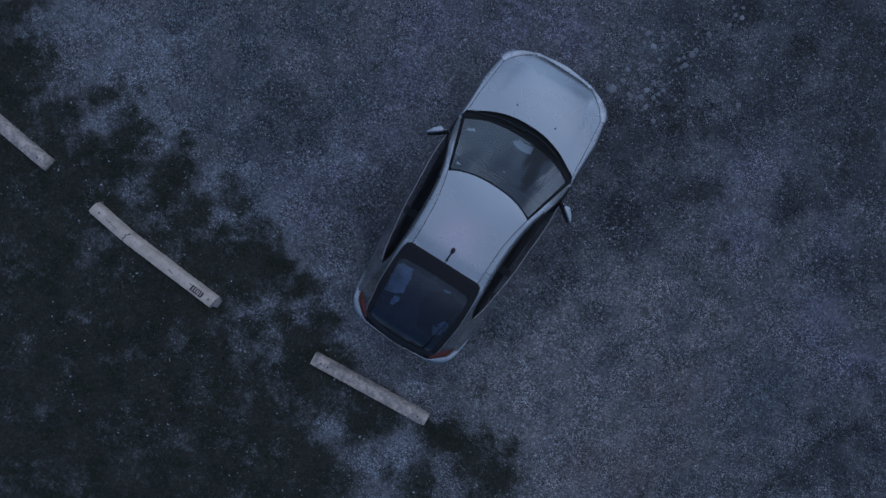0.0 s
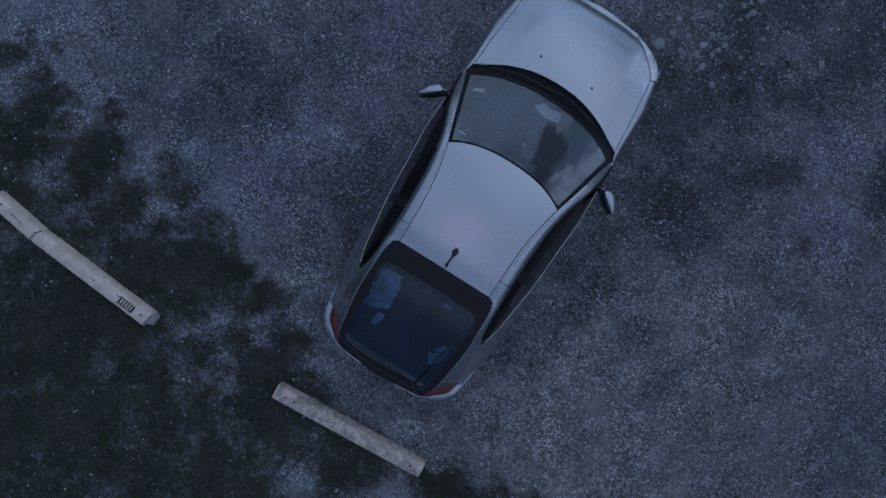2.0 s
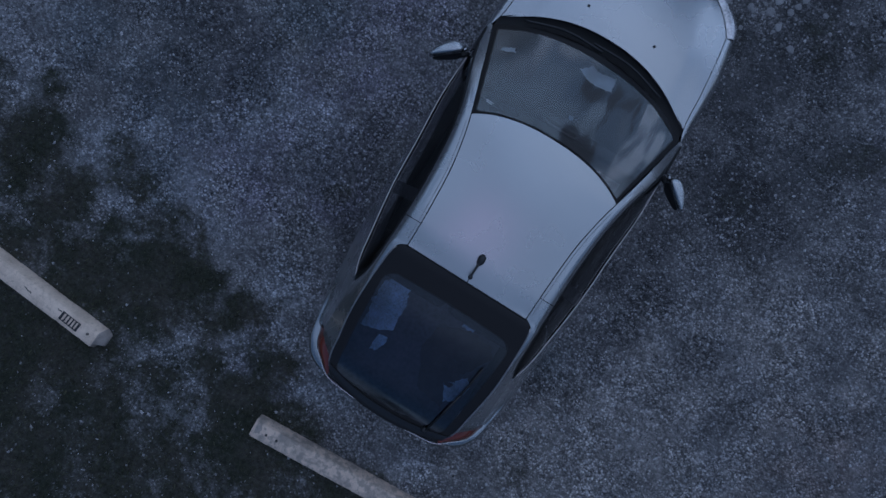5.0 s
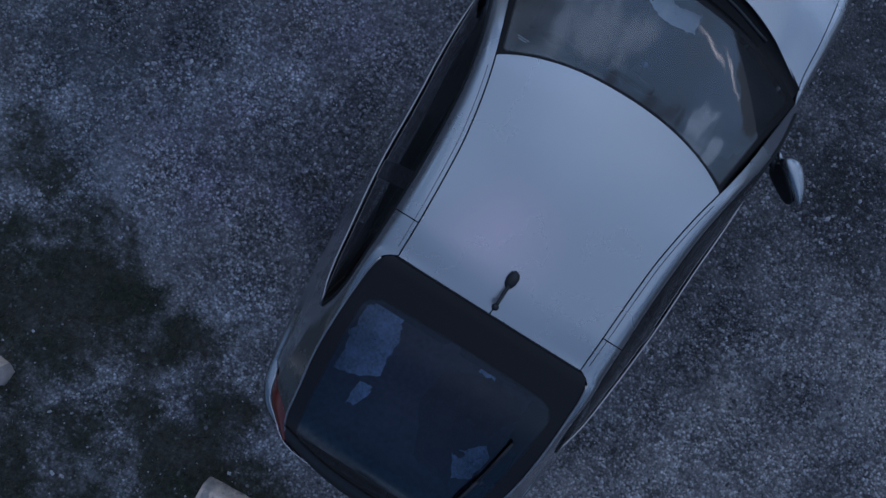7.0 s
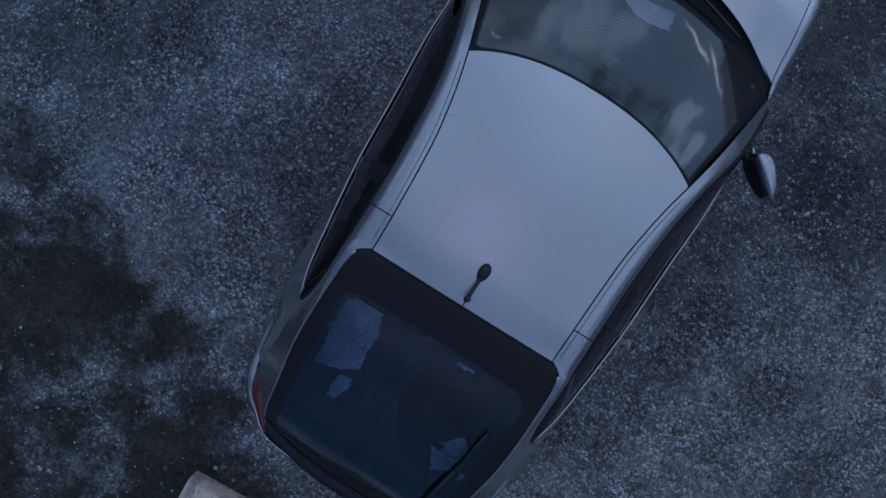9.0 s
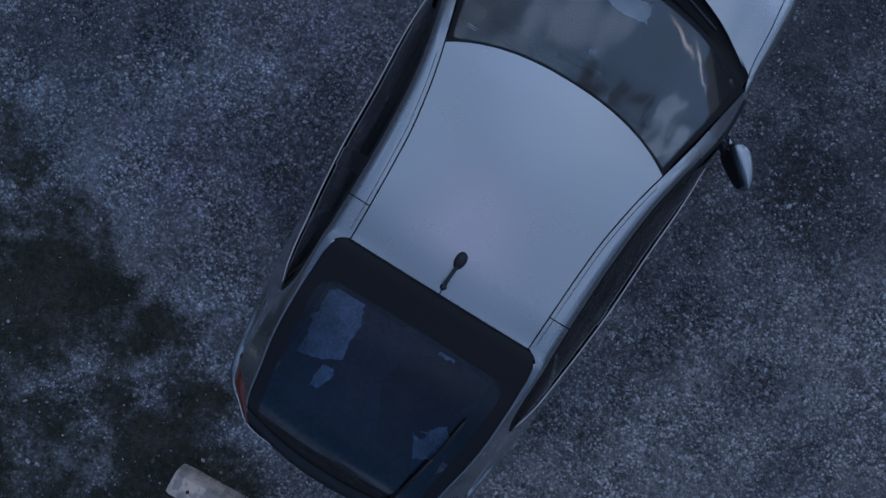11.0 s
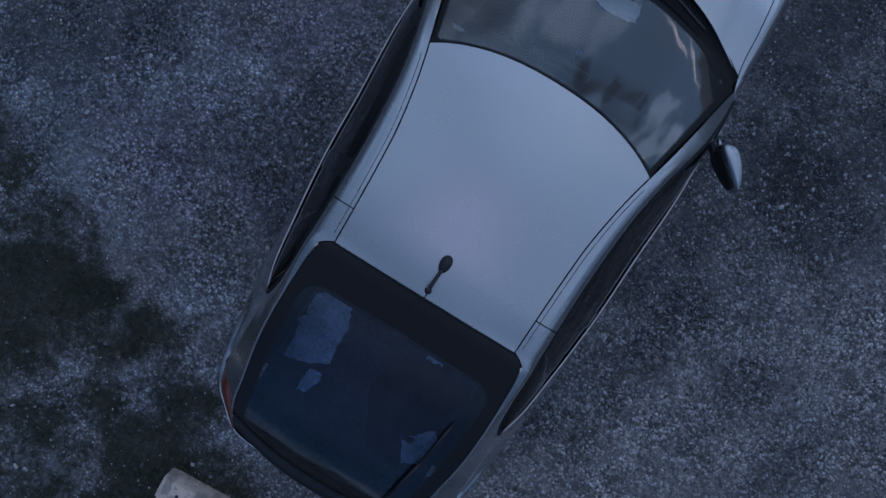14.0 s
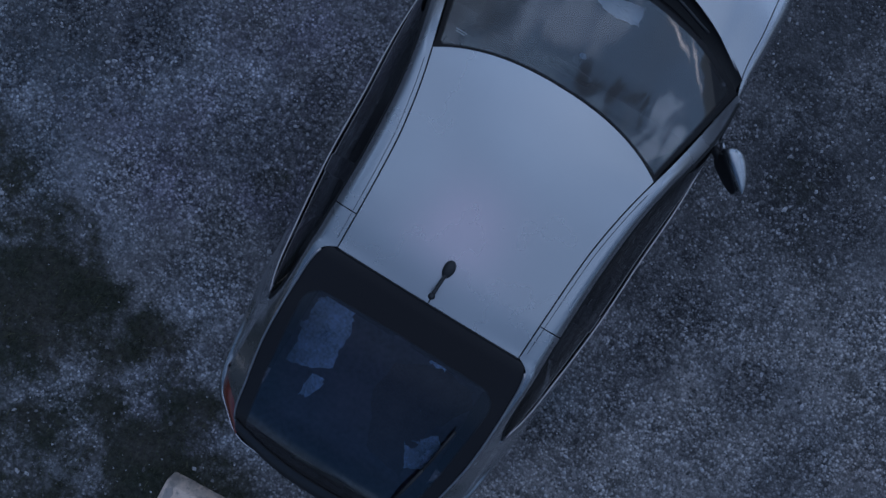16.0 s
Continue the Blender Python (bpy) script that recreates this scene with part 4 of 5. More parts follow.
def build_body():
    both("front_fender", flank(.722, 1.66, 80), PAINT, "silver front fender")
    doors = both("door", flank(-.615, .716, 60), PAINT, "silver car door, shut")
    for d, side in zip(doors, (1, -1)):
        handle(d, side)
    both("rear_quarter_panel", flank(-1.80, -.621, 90), PAINT, "silver rear quarter panel")
    # rail from the foot of the windscreen pillar over the door to the tailgate corner, with its joint
    for y0, y1, n in ((-.752, .715, 70), (-1.93, -.757, 70)):
        rows = []
        for y in np.linspace(y0, y1, n):
            a = np.array((rail_in(y)[0] + 0.003, y, rail_in(y)[1]))
            o = glass_top(y) if y > -1.32 else belt(y)
            b = np.array((o[0], y, o[1]))
            k = 0.75 * min(1.0, max(0.0, (y + 1.45) / 0.4)) * (1.0 if y < 0 else max(0.12, 1 - 2.2 * y))
            rows.append([(a[0] + (b[0] - a[0]) * (v + k * (math.sin(v * math.pi / 2) ** 0.85 - v)), y, a[2] + (b[2] - a[2]) * (v + k * ((1 - math.cos(v * math.pi / 2)) ** 1.35 - v))) for v in np.linspace(0, 1, 13)])
        both("roof_rail" if y1 > 0 else "rear_pillar", rows, PAINT, "", 0.004)
    # roof
    rows = []
    for t in np.linspace(0, 1, 50):
        row = []
        for s in np.linspace(-1, 1, 49):
            front = 0.127 - 0.130 * abs(s) ** 2.35
            y = -0.912 + t * (front + 0.912)
            half = rail_in(y)[0] - 0.004
            drop = roof_mid(y) - rail_in(max(y, -.89))[1]
            row.append((half * s, y, roof_mid(y) - drop * abs(s) ** 2.1 + 0.002))
        rows.append(row)
    sheet("roof_panel", rows, PAINT, car, "plain silver roof skin", 0.006)
    # a dark lining below, which also shows as the black joints of the roof
    g = np.array(rows)
    g[..., 2] -= 0.016
    g[..., 0] *= 1.035
    sheet("headliner", g, SEAM, car, "", 0.004)
    # bonnet
    rows = []
    for t in np.linspace(0, 1, 44):
        row = []
        for s in np.linspace(-1, 1, 57):
            back = 1.059 - 0.25 * abs(s) ** 2.2
            nose = nose_line(s) - 0.006
            y = back + t * (nose - back)
            x = (hood_side(y) - 0.003) * s
            row.append((x, y, hood_z(x, y) + 0.003))
        rows.append(row)
    hood = sheet("bonnet", rows, PAINT, car, "silver bonnet with two washer jets", 0.006)
    for side in (1, -1):
        bm = soft_box((0.020, 0.014, 0.012), (side * .275, 1.20, hood_z(.275, 1.2) + 0.006), 0.004, 2)
        part("washer_jet", bm, BLACK_TRIM, hood, "small black washer jet")
    g = np.array(rows)
    g[..., 2] -= 0.03
    g[..., 0] *= 1.008
    g[..., 1] = 1.3 + (g[..., 1] - 1.3) * 0.99
    sheet("engine_bay_cover", g, SEAM, car, "", 0.004)
    return hood


NOSE = [(0, 2.062), (.24, 2.036), (.5, 1.968), (.654, 1.903), (.746, 1.818), (.79, 1.735), (.806, 1.655)]
TAIL = [(0, -2.124), (.3, -2.120), (.52, -2.102), (.672, -2.028), (.742, -1.92), (.772, -1.79)]


def wrapped(points, n):
    return smooth_line([(-x, y, 0) for x, y in points[:0:-1]] + [(x, y, 0) for x, y in points], n)


def build_ends():
    n = 81
    out = wrapped(NOSE, n)
    lamp_edge = hermite([(.41, 1.960, .664), (.53, 1.938, .655), (.655, 1.885, .660), (.74, 1.815, .670), (.785, 1.74, .685), (.799, 1.655, .70)])
    top = []
    for p in out:
        x = p[0] * .99
        if abs(x) < .41:
            s = abs(x) / 0.716
            y = nose_line(s)
            top.append((x, y, hood_z(x, min(y, 2.02)) - 0.006))
        else:
            y, z = lamp_edge(abs(x))
            top.append((x, y + 0.004, z - 0.004))
    top = np.array(top)
    top[1:-1] = (top[:-2] + 2 * top[1:-1] + top[2:]) / 4
    rows = [top]
    for k, z in ((0.994, .66), (1.0, .60), (1.0, .50), (.996, .42), (.985, .32), (.965, .24), (.93, .20)):
        rows.append(np.array([(p[0] * k, (p[1] - 1.4) * k + 1.4, min(z, q[2] - 0.012 - 0.03 * (1 - (z - .2) / .46))) for p, q in zip(out, top)]))
    bumper = sheet("front_bumper", np.array(rows), PAINT, car, "silver front bumper", 0.004)
    sheet("grille", [[(x, 2.064 - 0.19 * x * x * 1.1, z) for x in np.linspace(-.36, .36, 25)] for z in (.545, .52, .49)], BLACK_TRIM, bumper, "black grille slot", 0.01)
    sheet("lower_intake", [[(x, 2.056 - 0.19 * x * x * 1.2, z) for x in np.linspace(-.48, .48, 25)] for z in (.36, .31, .26)], BLACK_TRIM, bumper, "black lower intake", 0.01)
    plate = part("number_plate", soft_box((0.32, 0.012, 0.11), (0, 2.072, .44), 0.004, 2), PAPER, bumper, "white plate with dark bars")
    for k in range(6):
        part("plate_bar", soft_box((0.028, 0.004, 0.06), (-.115 + .046 * k, 2.079, .44), 0.001, 1), INK, plate)
    # headlamps in the corners between bonnet and bumper
    inner = smooth_line([(x, y, hood_z(x, y)) for x, y in ((.722, 1.632), (.656, 1.728), (.569, 1.826), (.474, 1.903), (.40, 1.946))], 25)
    outer = smooth_line([(.799, 1.655, .70), (.785, 1.74, .685), (.74, 1.815, .670), (.655, 1.885, .660), (.53, 1.938, .655), (.41, 1.958, .664)], 25)
    for side in (1, -1):
        g = mirrored(between(inner, outer, 11, (0.012, 0.012, 0.02)), side)
        lamp = sheet("headlight", g, LAMP_CLEAR, car, "clear wraparound headlight", 0.006, flip=side > 0)
        tube("lamp_joint", [(side * p[0], p[1], p[2] + 0.002) for p in inner], 0.0045, SEAM, lamp, "", 6)
        for u, r in ((0.22, 0.032), (0.45, 0.034)):
            i = int(u * 24)
            c = (inner[i] + outer[i]) / 2
            bm = bmesh.new()
            bmesh.ops.create_uvsphere(bm, u_segments=18, v_segments=10, radius=r)
            bmesh.ops.scale(bm, vec=(1, 1, 0.5), verts=bm.verts)
            bmesh.ops.translate(bm, vec=(side * c[0], c[1], c[2] + 0.004), verts=bm.verts)
            part("reflector_bowl", bm, LAMP_BOWL, lamp, "bright reflector bowl")
    # tail
    tail = wrapped(TAIL, n)
    upper = wrapped([(0, -2.063), (.30, -2.053), (.46, -2.026), (.565, -1.952), (.656, -1.874), (.704, -1.78)], n)
    lid = np.array([(p[0], p[1], .912 - 0.03 * min(1.0, max(0.0, (abs(p[0]) - .5) / .15)) - 0.10 * min(1.0, max(0.0, (abs(p[0]) - .64) / .06))) for p in upper])
    edge = np.array([(p[0], p[1], .66) for p in tail])
    rows = []
    for w in np.linspace(0, 1, 13):
        u = max(0.0, (w - .5) / .5)
        f = .72 * w if w < .5 else .36 + .64 * math.sin(u * math.pi / 2) ** 0.9
        g = 1.6 * w if w < .5 else .80 + .20 * (0.25 * u + 0.75 * (1 - math.cos(u * math.pi / 2)))
        rows.append(np.stack([lid[:, 0] + (edge[:, 0] - lid[:, 0]) * f, lid[:, 1] + (edge[:, 1] - lid[:, 1]) * f, lid[:, 2] + (edge[:, 2] - lid[:, 2]) * g], 1))
    for k, z in ((1.0, .60), (1.0, .52), (.99, .40), (.975, .30), (.95, .22)):
        rows.append(np.array([(p[0] * k, (p[1] + 1.4) * k - 1.4, z) for p in tail]))
    rear = sheet("rear_bumper", np.array(rows), PAINT, car, "silver rear bumper", 0.004)
    plate = part("number_plate", soft_box((0.32, 0.012, 0.11), (0, -2.123, .62), 0.004, 2), PAPER, rear, "white plate with dark bars")
    for k in range(6):
        part("plate_bar", soft_box((0.028, 0.004, 0.06), (-.115 + .046 * k, -2.130, .62), 0.001, 1), INK, plate)
    inner = smooth_line([(.648, -1.735, .988), (.556, -1.845, .986), (.488, -1.92, .975), (.455, -1.985, .948)], 21)
    outer = smooth_line([(.699, -1.756, .788), (.653, -1.869, .872), (.563, -1.947, .902), (.458, -2.02, .912)], 21)
    for side in (1, -1):
        g = mirrored(between(inner, outer, 9, (0.008, -0.008, 0.014)), side)
        lamp = sheet("tail_light", g, RED_LENS, car, "red wraparound tail light", 0.005, flip=side < 0)


def border_of(ob, values):
    a = ob.data.attributes.new("border", "FLOAT", "POINT")
    v = np.zeros(len(ob.data.vertices), np.float32)
    v[:len(values)] = values
    a.data.foreach_set("value", v)


def inside_round(x, y, half_x, y0, y1, r):
    """Signed distance outside a rounded rectangle, metres."""
    cx, cy, hy = abs(x), y - (y0 + y1) / 2, abs(y1 - y0) / 2
    qx, qy = cx - half_x + r, abs(cy) - hy + r
    return math.hypot(max(qx, 0), max(qy, 0)) + min(max(qx, qy), 0) - r


def build_glass():
    # windscreen
    rows, border = [], []
    for t in np.linspace(0, 1, 41):
        row = []
        for s in np.linspace(-1, 1, 61):
            a = np.array((.539 * s, .123 - .127 * abs(s) ** 2.35, 1.352 + .003 * s * s))
            b = np.array((.777 * s, .942 - .220 * abs(s) ** 2.2, .936 + .003 * s * s))
            p = a + (b - a) * t + np.array((0, 0.004, -0.001 + 0.004 * s * s)) * math.sin(t * math.pi)
            row.append(p)
            border.append(max((abs(s) - 1) * 0.68 + 0.030, 0.030 - t * 0.95, (t - 1) * .95 + 0.058 + 0.022 * max(0, 1 - (s / .6) ** 2)))
        rows.append(row)
    ws = sheet("windscreen", rows, SCREEN, car, "tinted windscreen with black printed border", 0.0, flip=True)
    border_of(ws, border)
    ws.visible_shadow = True
    # scuttle between bonnet and windscreen
    rows = []
    for t in np.linspace(0, 1, 9):
        rows.append([np.array((.777 * s, .946 - .222 * abs(s) ** 2.2, .917 + .004 * s * s)) * (1 - t) + np.array((.773 * s, 1.070 - .262 * abs(s) ** 2.2, .910 + .002 * s * s)) * t
                     - np.array((0, 0, 0.022)) * math.sin(t * math.pi) for s in np.linspace(-1, 1, 61)])
    sheet("scuttle_panel", rows, SEAM, car, "black plastic scuttle panel", 0.004)
    # tailgate, nearly all glass
    rows, border = [], []
    for t in np.linspace(0, 1, 101) ** 1.25:
        row = []
        for s in np.linspace(-1, 1, 71):
            end = -2.060 + .095 * abs(s) ** 2.4
            y = -.921 + t * (end + .921)
            half, z = rail_in(y)
            half -= 0.005
            crown = 0.026 + 0.020 * math.sin(min(1, t) * math.pi)
            x = half * s
            row.append((x, y, z + crown * (1 - s * s) - 0.002))
            k = (y + 1.12) / -0.84
            border.append(inside_round(x, y - 0.02 * (1 - s * s), .468 - .045 * max(0, k) ** 2, -1.965, -1.115, .09) if abs(x - .25) > .14 else max(inside_round(x, y - 0.02 * (1 - s * s), .468 - .045 * max(0, k) ** 2, -1.965, -1.115, .09), -inside_round(x - .25, y, .115, -2.3, -1.925, .03)))
        rows.append(row)
    gate = sheet("tailgate", rows, PRIVACY, car, "dark glass tailgate with black border", 0.0, flip=True)
    border_of(gate, border)
    # black lip along the tail edge, split from the glass by a fine joint
    rows = []
    for t in np.linspace(0, 1, 7):
        row = []
        for s in np.linspace(-1, 1, 61):
            y = -2.060 + .095 * abs(s) ** 2.4 + 0.078 * (1 - t) * (1 - 0.25 * s * s)
            half, z = rail_in(y)
            w = min(1.0, (y + .921) / (-2.060 + .095 * abs(s) ** 2.4 + .921))
            row.append(((half - 0.004) * s, y, z + (0.026 + 0.020 * math.sin(w * math.pi)) * (1 - s * s) + 0.004 + 0.010 * math.sin(t * math.pi * 0.8)))
        rows.append(row)
    sheet("tailgate_lip", rows, LIP, gate, "satin black lip along the tail edge", 0.004, flip=True)
    tube("lip_joint", [np.array(p) + np.array((0, 0.004, 0.001)) for p in rows[0]], 0.004, SEAM, gate, "", 6)
    # rear wiper
    def gate_z(x, y):
        half, z = rail_in(y)
        s = x / half
        t = (y + .921) / -1.12
        return z + (0.026 + 0.020 * math.sin(t * math.pi)) * (1 - s * s)
    arm = [(.395, -1.34), (.385, -1.50), (.365, -1.70), (.335, -1.90)]
    tube("rear_wiper_blade", [(x, y, gate_z(x, y) + 0.012) for x, y in arm], 0.007, BLACK_TRIM, gate, "black rear wiper blade", 6)
    tube("rear_wiper_arm", [(x, y, gate_z(x, y) + 0.020) for x, y in ((.375, -1.58), (.35, -1.78), (.325, -1.945))], 0.008, BLACK_TRIM, gate, "", 6)
    bm = bmesh.new()
    bmesh.ops.create_cone(bm, segments=18, radius1=0.028, radius2=0.018, depth=0.03, cap_ends=True)
    bmesh.ops.translate(bm, vec=(.322, -1.95, gate_z(.322, -1.95) + 0.014), verts=bm.verts)
    part("wiper_pivot", bm, BLACK_TRIM, gate)
    # front wipers resting on the scuttle
    for x0, x1, y0, y1 in ((.50, -.10, .905, .985), (-.02, -.60, .965, .865)):
        pts = smooth_line([(x0, y0, .936), ((x0 + x1) / 2, (y0 + y1) / 2 + 0.035, .946), (x1, y1, .936)], 15)
        tube("front_wiper", pts, 0.009, BLACK_TRIM, car, "black wiper arm and blade", 6)
    # side glass, a dark pillar between door and quarter windows
    for side in (1, -1):
        for name, y0, y1, mat in (("door_window", -.58, .47, SIDE_GLASS), ("mirror_sail", .467, .67, BLACK_TRIM), ("quarter_window", -1.318, -.665, SIDE_GLASS), ("door_pillar", -.668, -.577, GLOSS)):
            rows = []
            for y in np.linspace(y0, y1, 40):
                b, g = belt(y), glass_top(y)
                rows.append([(side * (b[0] - 0.012 + (g[0] - b[0] + 0.010) * v + 0.018 * 4 * v * (1 - v)), y, b[1] - 0.004 + (g[1] - b[1]) * v) for v in np.linspace(0, 1, 13)])
            sheet(name, rows, mat, car, "", 0.0 if mat is SIDE_GLASS else 0.004, flip=side < 0)
        tube("window_trim", [(side * (belt(y)[0] - 0.004), y, belt(y)[1] + 0.003) for y in np.linspace(.62, -1.325, 60)], 0.005, SATIN, car, "thin bright trim along the window", 6)
        tube("window_seal", [(side * (glass_top(y)[0] + 0.001), y, glass_top(y)[1] + 0.001) for y in np.linspace(.68, -1.31, 70)], 0.008, SEAM, car, "", 6)
        tube("tailgate_trim", [(side * (rail_in(y)[0] + 0.001), y, rail_in(y)[1] + 0.001) for y in np.linspace(-.955, -1.90, 48)], 0.0052, SATIN, car, "thin bright edge beside the tailgate", 6)
        # joints of bonnet, roof and door
        tube("roof_joint", [(side * (rail_in(y)[0] - 0.0005), y, rail_in(y)[1] - 0.0045) for y in np.linspace(-.01, -.91, 50)], 0.0048, SEAM, car, "", 6)
        tube("drip_line", [(side * (rail_in(y)[0] + 0.020), y, rail_in(y)[1] - 0.0008) for y in np.linspace(-.06, -.88, 45)], 0.0010, SEAM, car, "", 5)
        tube("bonnet_joint", [(side * (hood_side(y) + 0.0005), y, hood_z(hood_side(y), y) - 0.004) for y in np.linspace(.85, 1.63, 40)], 0.0048, SEAM, car, "", 6)
    tube("tailgate_joint", [(rail_in(-.914)[0] * s, -.9165, roof_mid(-.914) - (roof_mid(-.914) - rail_in(-.89)[1]) * abs(s) ** 2.1 - 0.002) for s in np.linspace(-1, 1, 41)], 0.006, SEAM, car, "", 6)


def door_mirror(side):
    """Tapered housing on a short stalk, flat glass facing back."""
    def shell(rx, front, back, rz, at):
        bm = bmesh.new()
        bmesh.ops.create_uvsphere(bm, u_segments=32, v_segments=20, radius=1)
        for v in bm.verts:
            x, y, z = v.co
            x = math.copysign(abs(x) ** 0.85, x)
            v.co = (x * rx, y * (front if y > 0 else back) * (1 - 0.45 * x), math.copysign(abs(z) ** 0.6, z) * rz * (1 - 0.30 * x))
        bmesh.ops.rotate(bm, verts=bm.verts, matrix=Matrix.Rotation(radians(-38), 3, "Z"))
        bmesh.ops.translate(bm, vec=at, verts=bm.verts)
        if side < 0:
            for v in bm.verts:
                v.co.x *= -1
            bmesh.ops.reverse_faces(bm, faces=bm.faces)
        return bm
    house = part("door_mirror", shell(.126, .068, .027, .070, (.951, .372, .940)), PAINT, car, "silver door mirror on a black foot")
    part("mirror_glass", shell(.104, .004, .012, .054, (.937, .354, .934)), BLACK_TRIM, house, "dark mirror glass in black rim")
    tube("mirror_foot", [(side * .815, .455, .900), (side * .845, .435, .915), (side * .88, .407, .930)], 0.022, BLACK_TRIM, house, "black mirror foot", 8)
    tube("foot_cover", [(side * .838, .492, .915), (side * .850, .470, .934), (side * .862, .448, .944)], 0.012, PAINT, house, "small silver cover on the mirror foot", 8)


def wheel(side, y, z):
    x = side * 0.730
    hub = part("wheel", ring_solid([(0.0, .09), (.05, .095), (.06, .08), (.06, -.02), (0, -.02)], 24), ALLOY, car, "alloy wheel with black tyre")
    hub.matrix_local = Matrix.Translation((x - side * 0.0, y, z)) @ Matrix.Rotation(0 if side > 0 else math.pi, 4, "Z")
    part("tyre", ring_solid([(.215, -.095), (.255, -.105), (.295, -.10), (.312, -.08), (.315, -.04), (.315, .04), (.312, .08), (.295, .10), (.255, .105), (.215, .095), (.205, .0), (.215, -.095)], 48), RUBBER, hub)
    part("rim", ring_solid([(.214, -.09), (.214, .092), (.196, .088), (.190, .05), (.188, -.09), (.214, -.09)], 48), ALLOY, hub)
    for k in range(5):
        bm = soft_box((0.022, 0.045, 0.17), (.066, 0, .115), 0.008, 2)
        bmesh.ops.rotate(bm, verts=bm.verts, matrix=Matrix.Rotation(2 * math.pi * k / 5, 3, "X"))
        part("spoke", bm, ALLOY, hub)


STICKER = grainy("sticker_blue", (0.16, 0.22, 0.32), 0.5, 0.9, 60)


def antenna():
    """Black aerial: a round foot in front, a short thin stem and a small base towards the tailgate."""
    y = -.745
    z = roof_mid(y)
    bm = bmesh.new()
    bmesh.ops.create_uvsphere(bm, u_segments=22, v_segments=12, radius=1)
    for v in bm.verts:
        a, b, c = v.co
        v.co = (a * 0.025, b * 0.034 - 0.012 * max(0, -b), max(c, -0.3) * 0.022)
    bmesh.ops.translate(bm, vec=(0, y, z + 0.010), verts=bm.verts)
    foot = part("aerial", bm, BLACK_TRIM, car, "black roof aerial with drop-shaped foot")
    tube("aerial_stem", smooth_line([(0, y - .03, z + .022), (-.002, y - .07, z + .030), (-.004, y - .12, z + .038)], 9), 0.0075, BLACK_TRIM, foot, "", 8)
    bm = bmesh.new()
    bmesh.ops.create_uvsphere(bm, u_segments=14, v_segments=8, radius=0.015)
    bmesh.ops.translate(bm, vec=(-.004, y - .13, z + .038), verts=bm.verts)
    part("aerial_tip", bm, BLACK_TRIM, foot)
    tube("washer_groove", [(0.0, -.875, roof_mid(-.875) + .0015), (0, -.912, roof_mid(-.912) + .0015)], 0.003, SEAM, car, "thin dark groove", 6)


def seat(x, y):
    base = part("front_seat", soft_box((0.48, 0.50, 0.17), (x, y, .40), 0.06, 4), CLOTH, car, "dark cloth front seat")
    part("seat_back", soft_box((0.47, 0.14, 0.62), (x, y - .33, .72), 0.06, 4, None), CLOTH, base)
    part("head_rest", soft_box((0.24, 0.10, 0.16), (x, y - .38, 1.10), 0.045, 4), CLOTH, base)


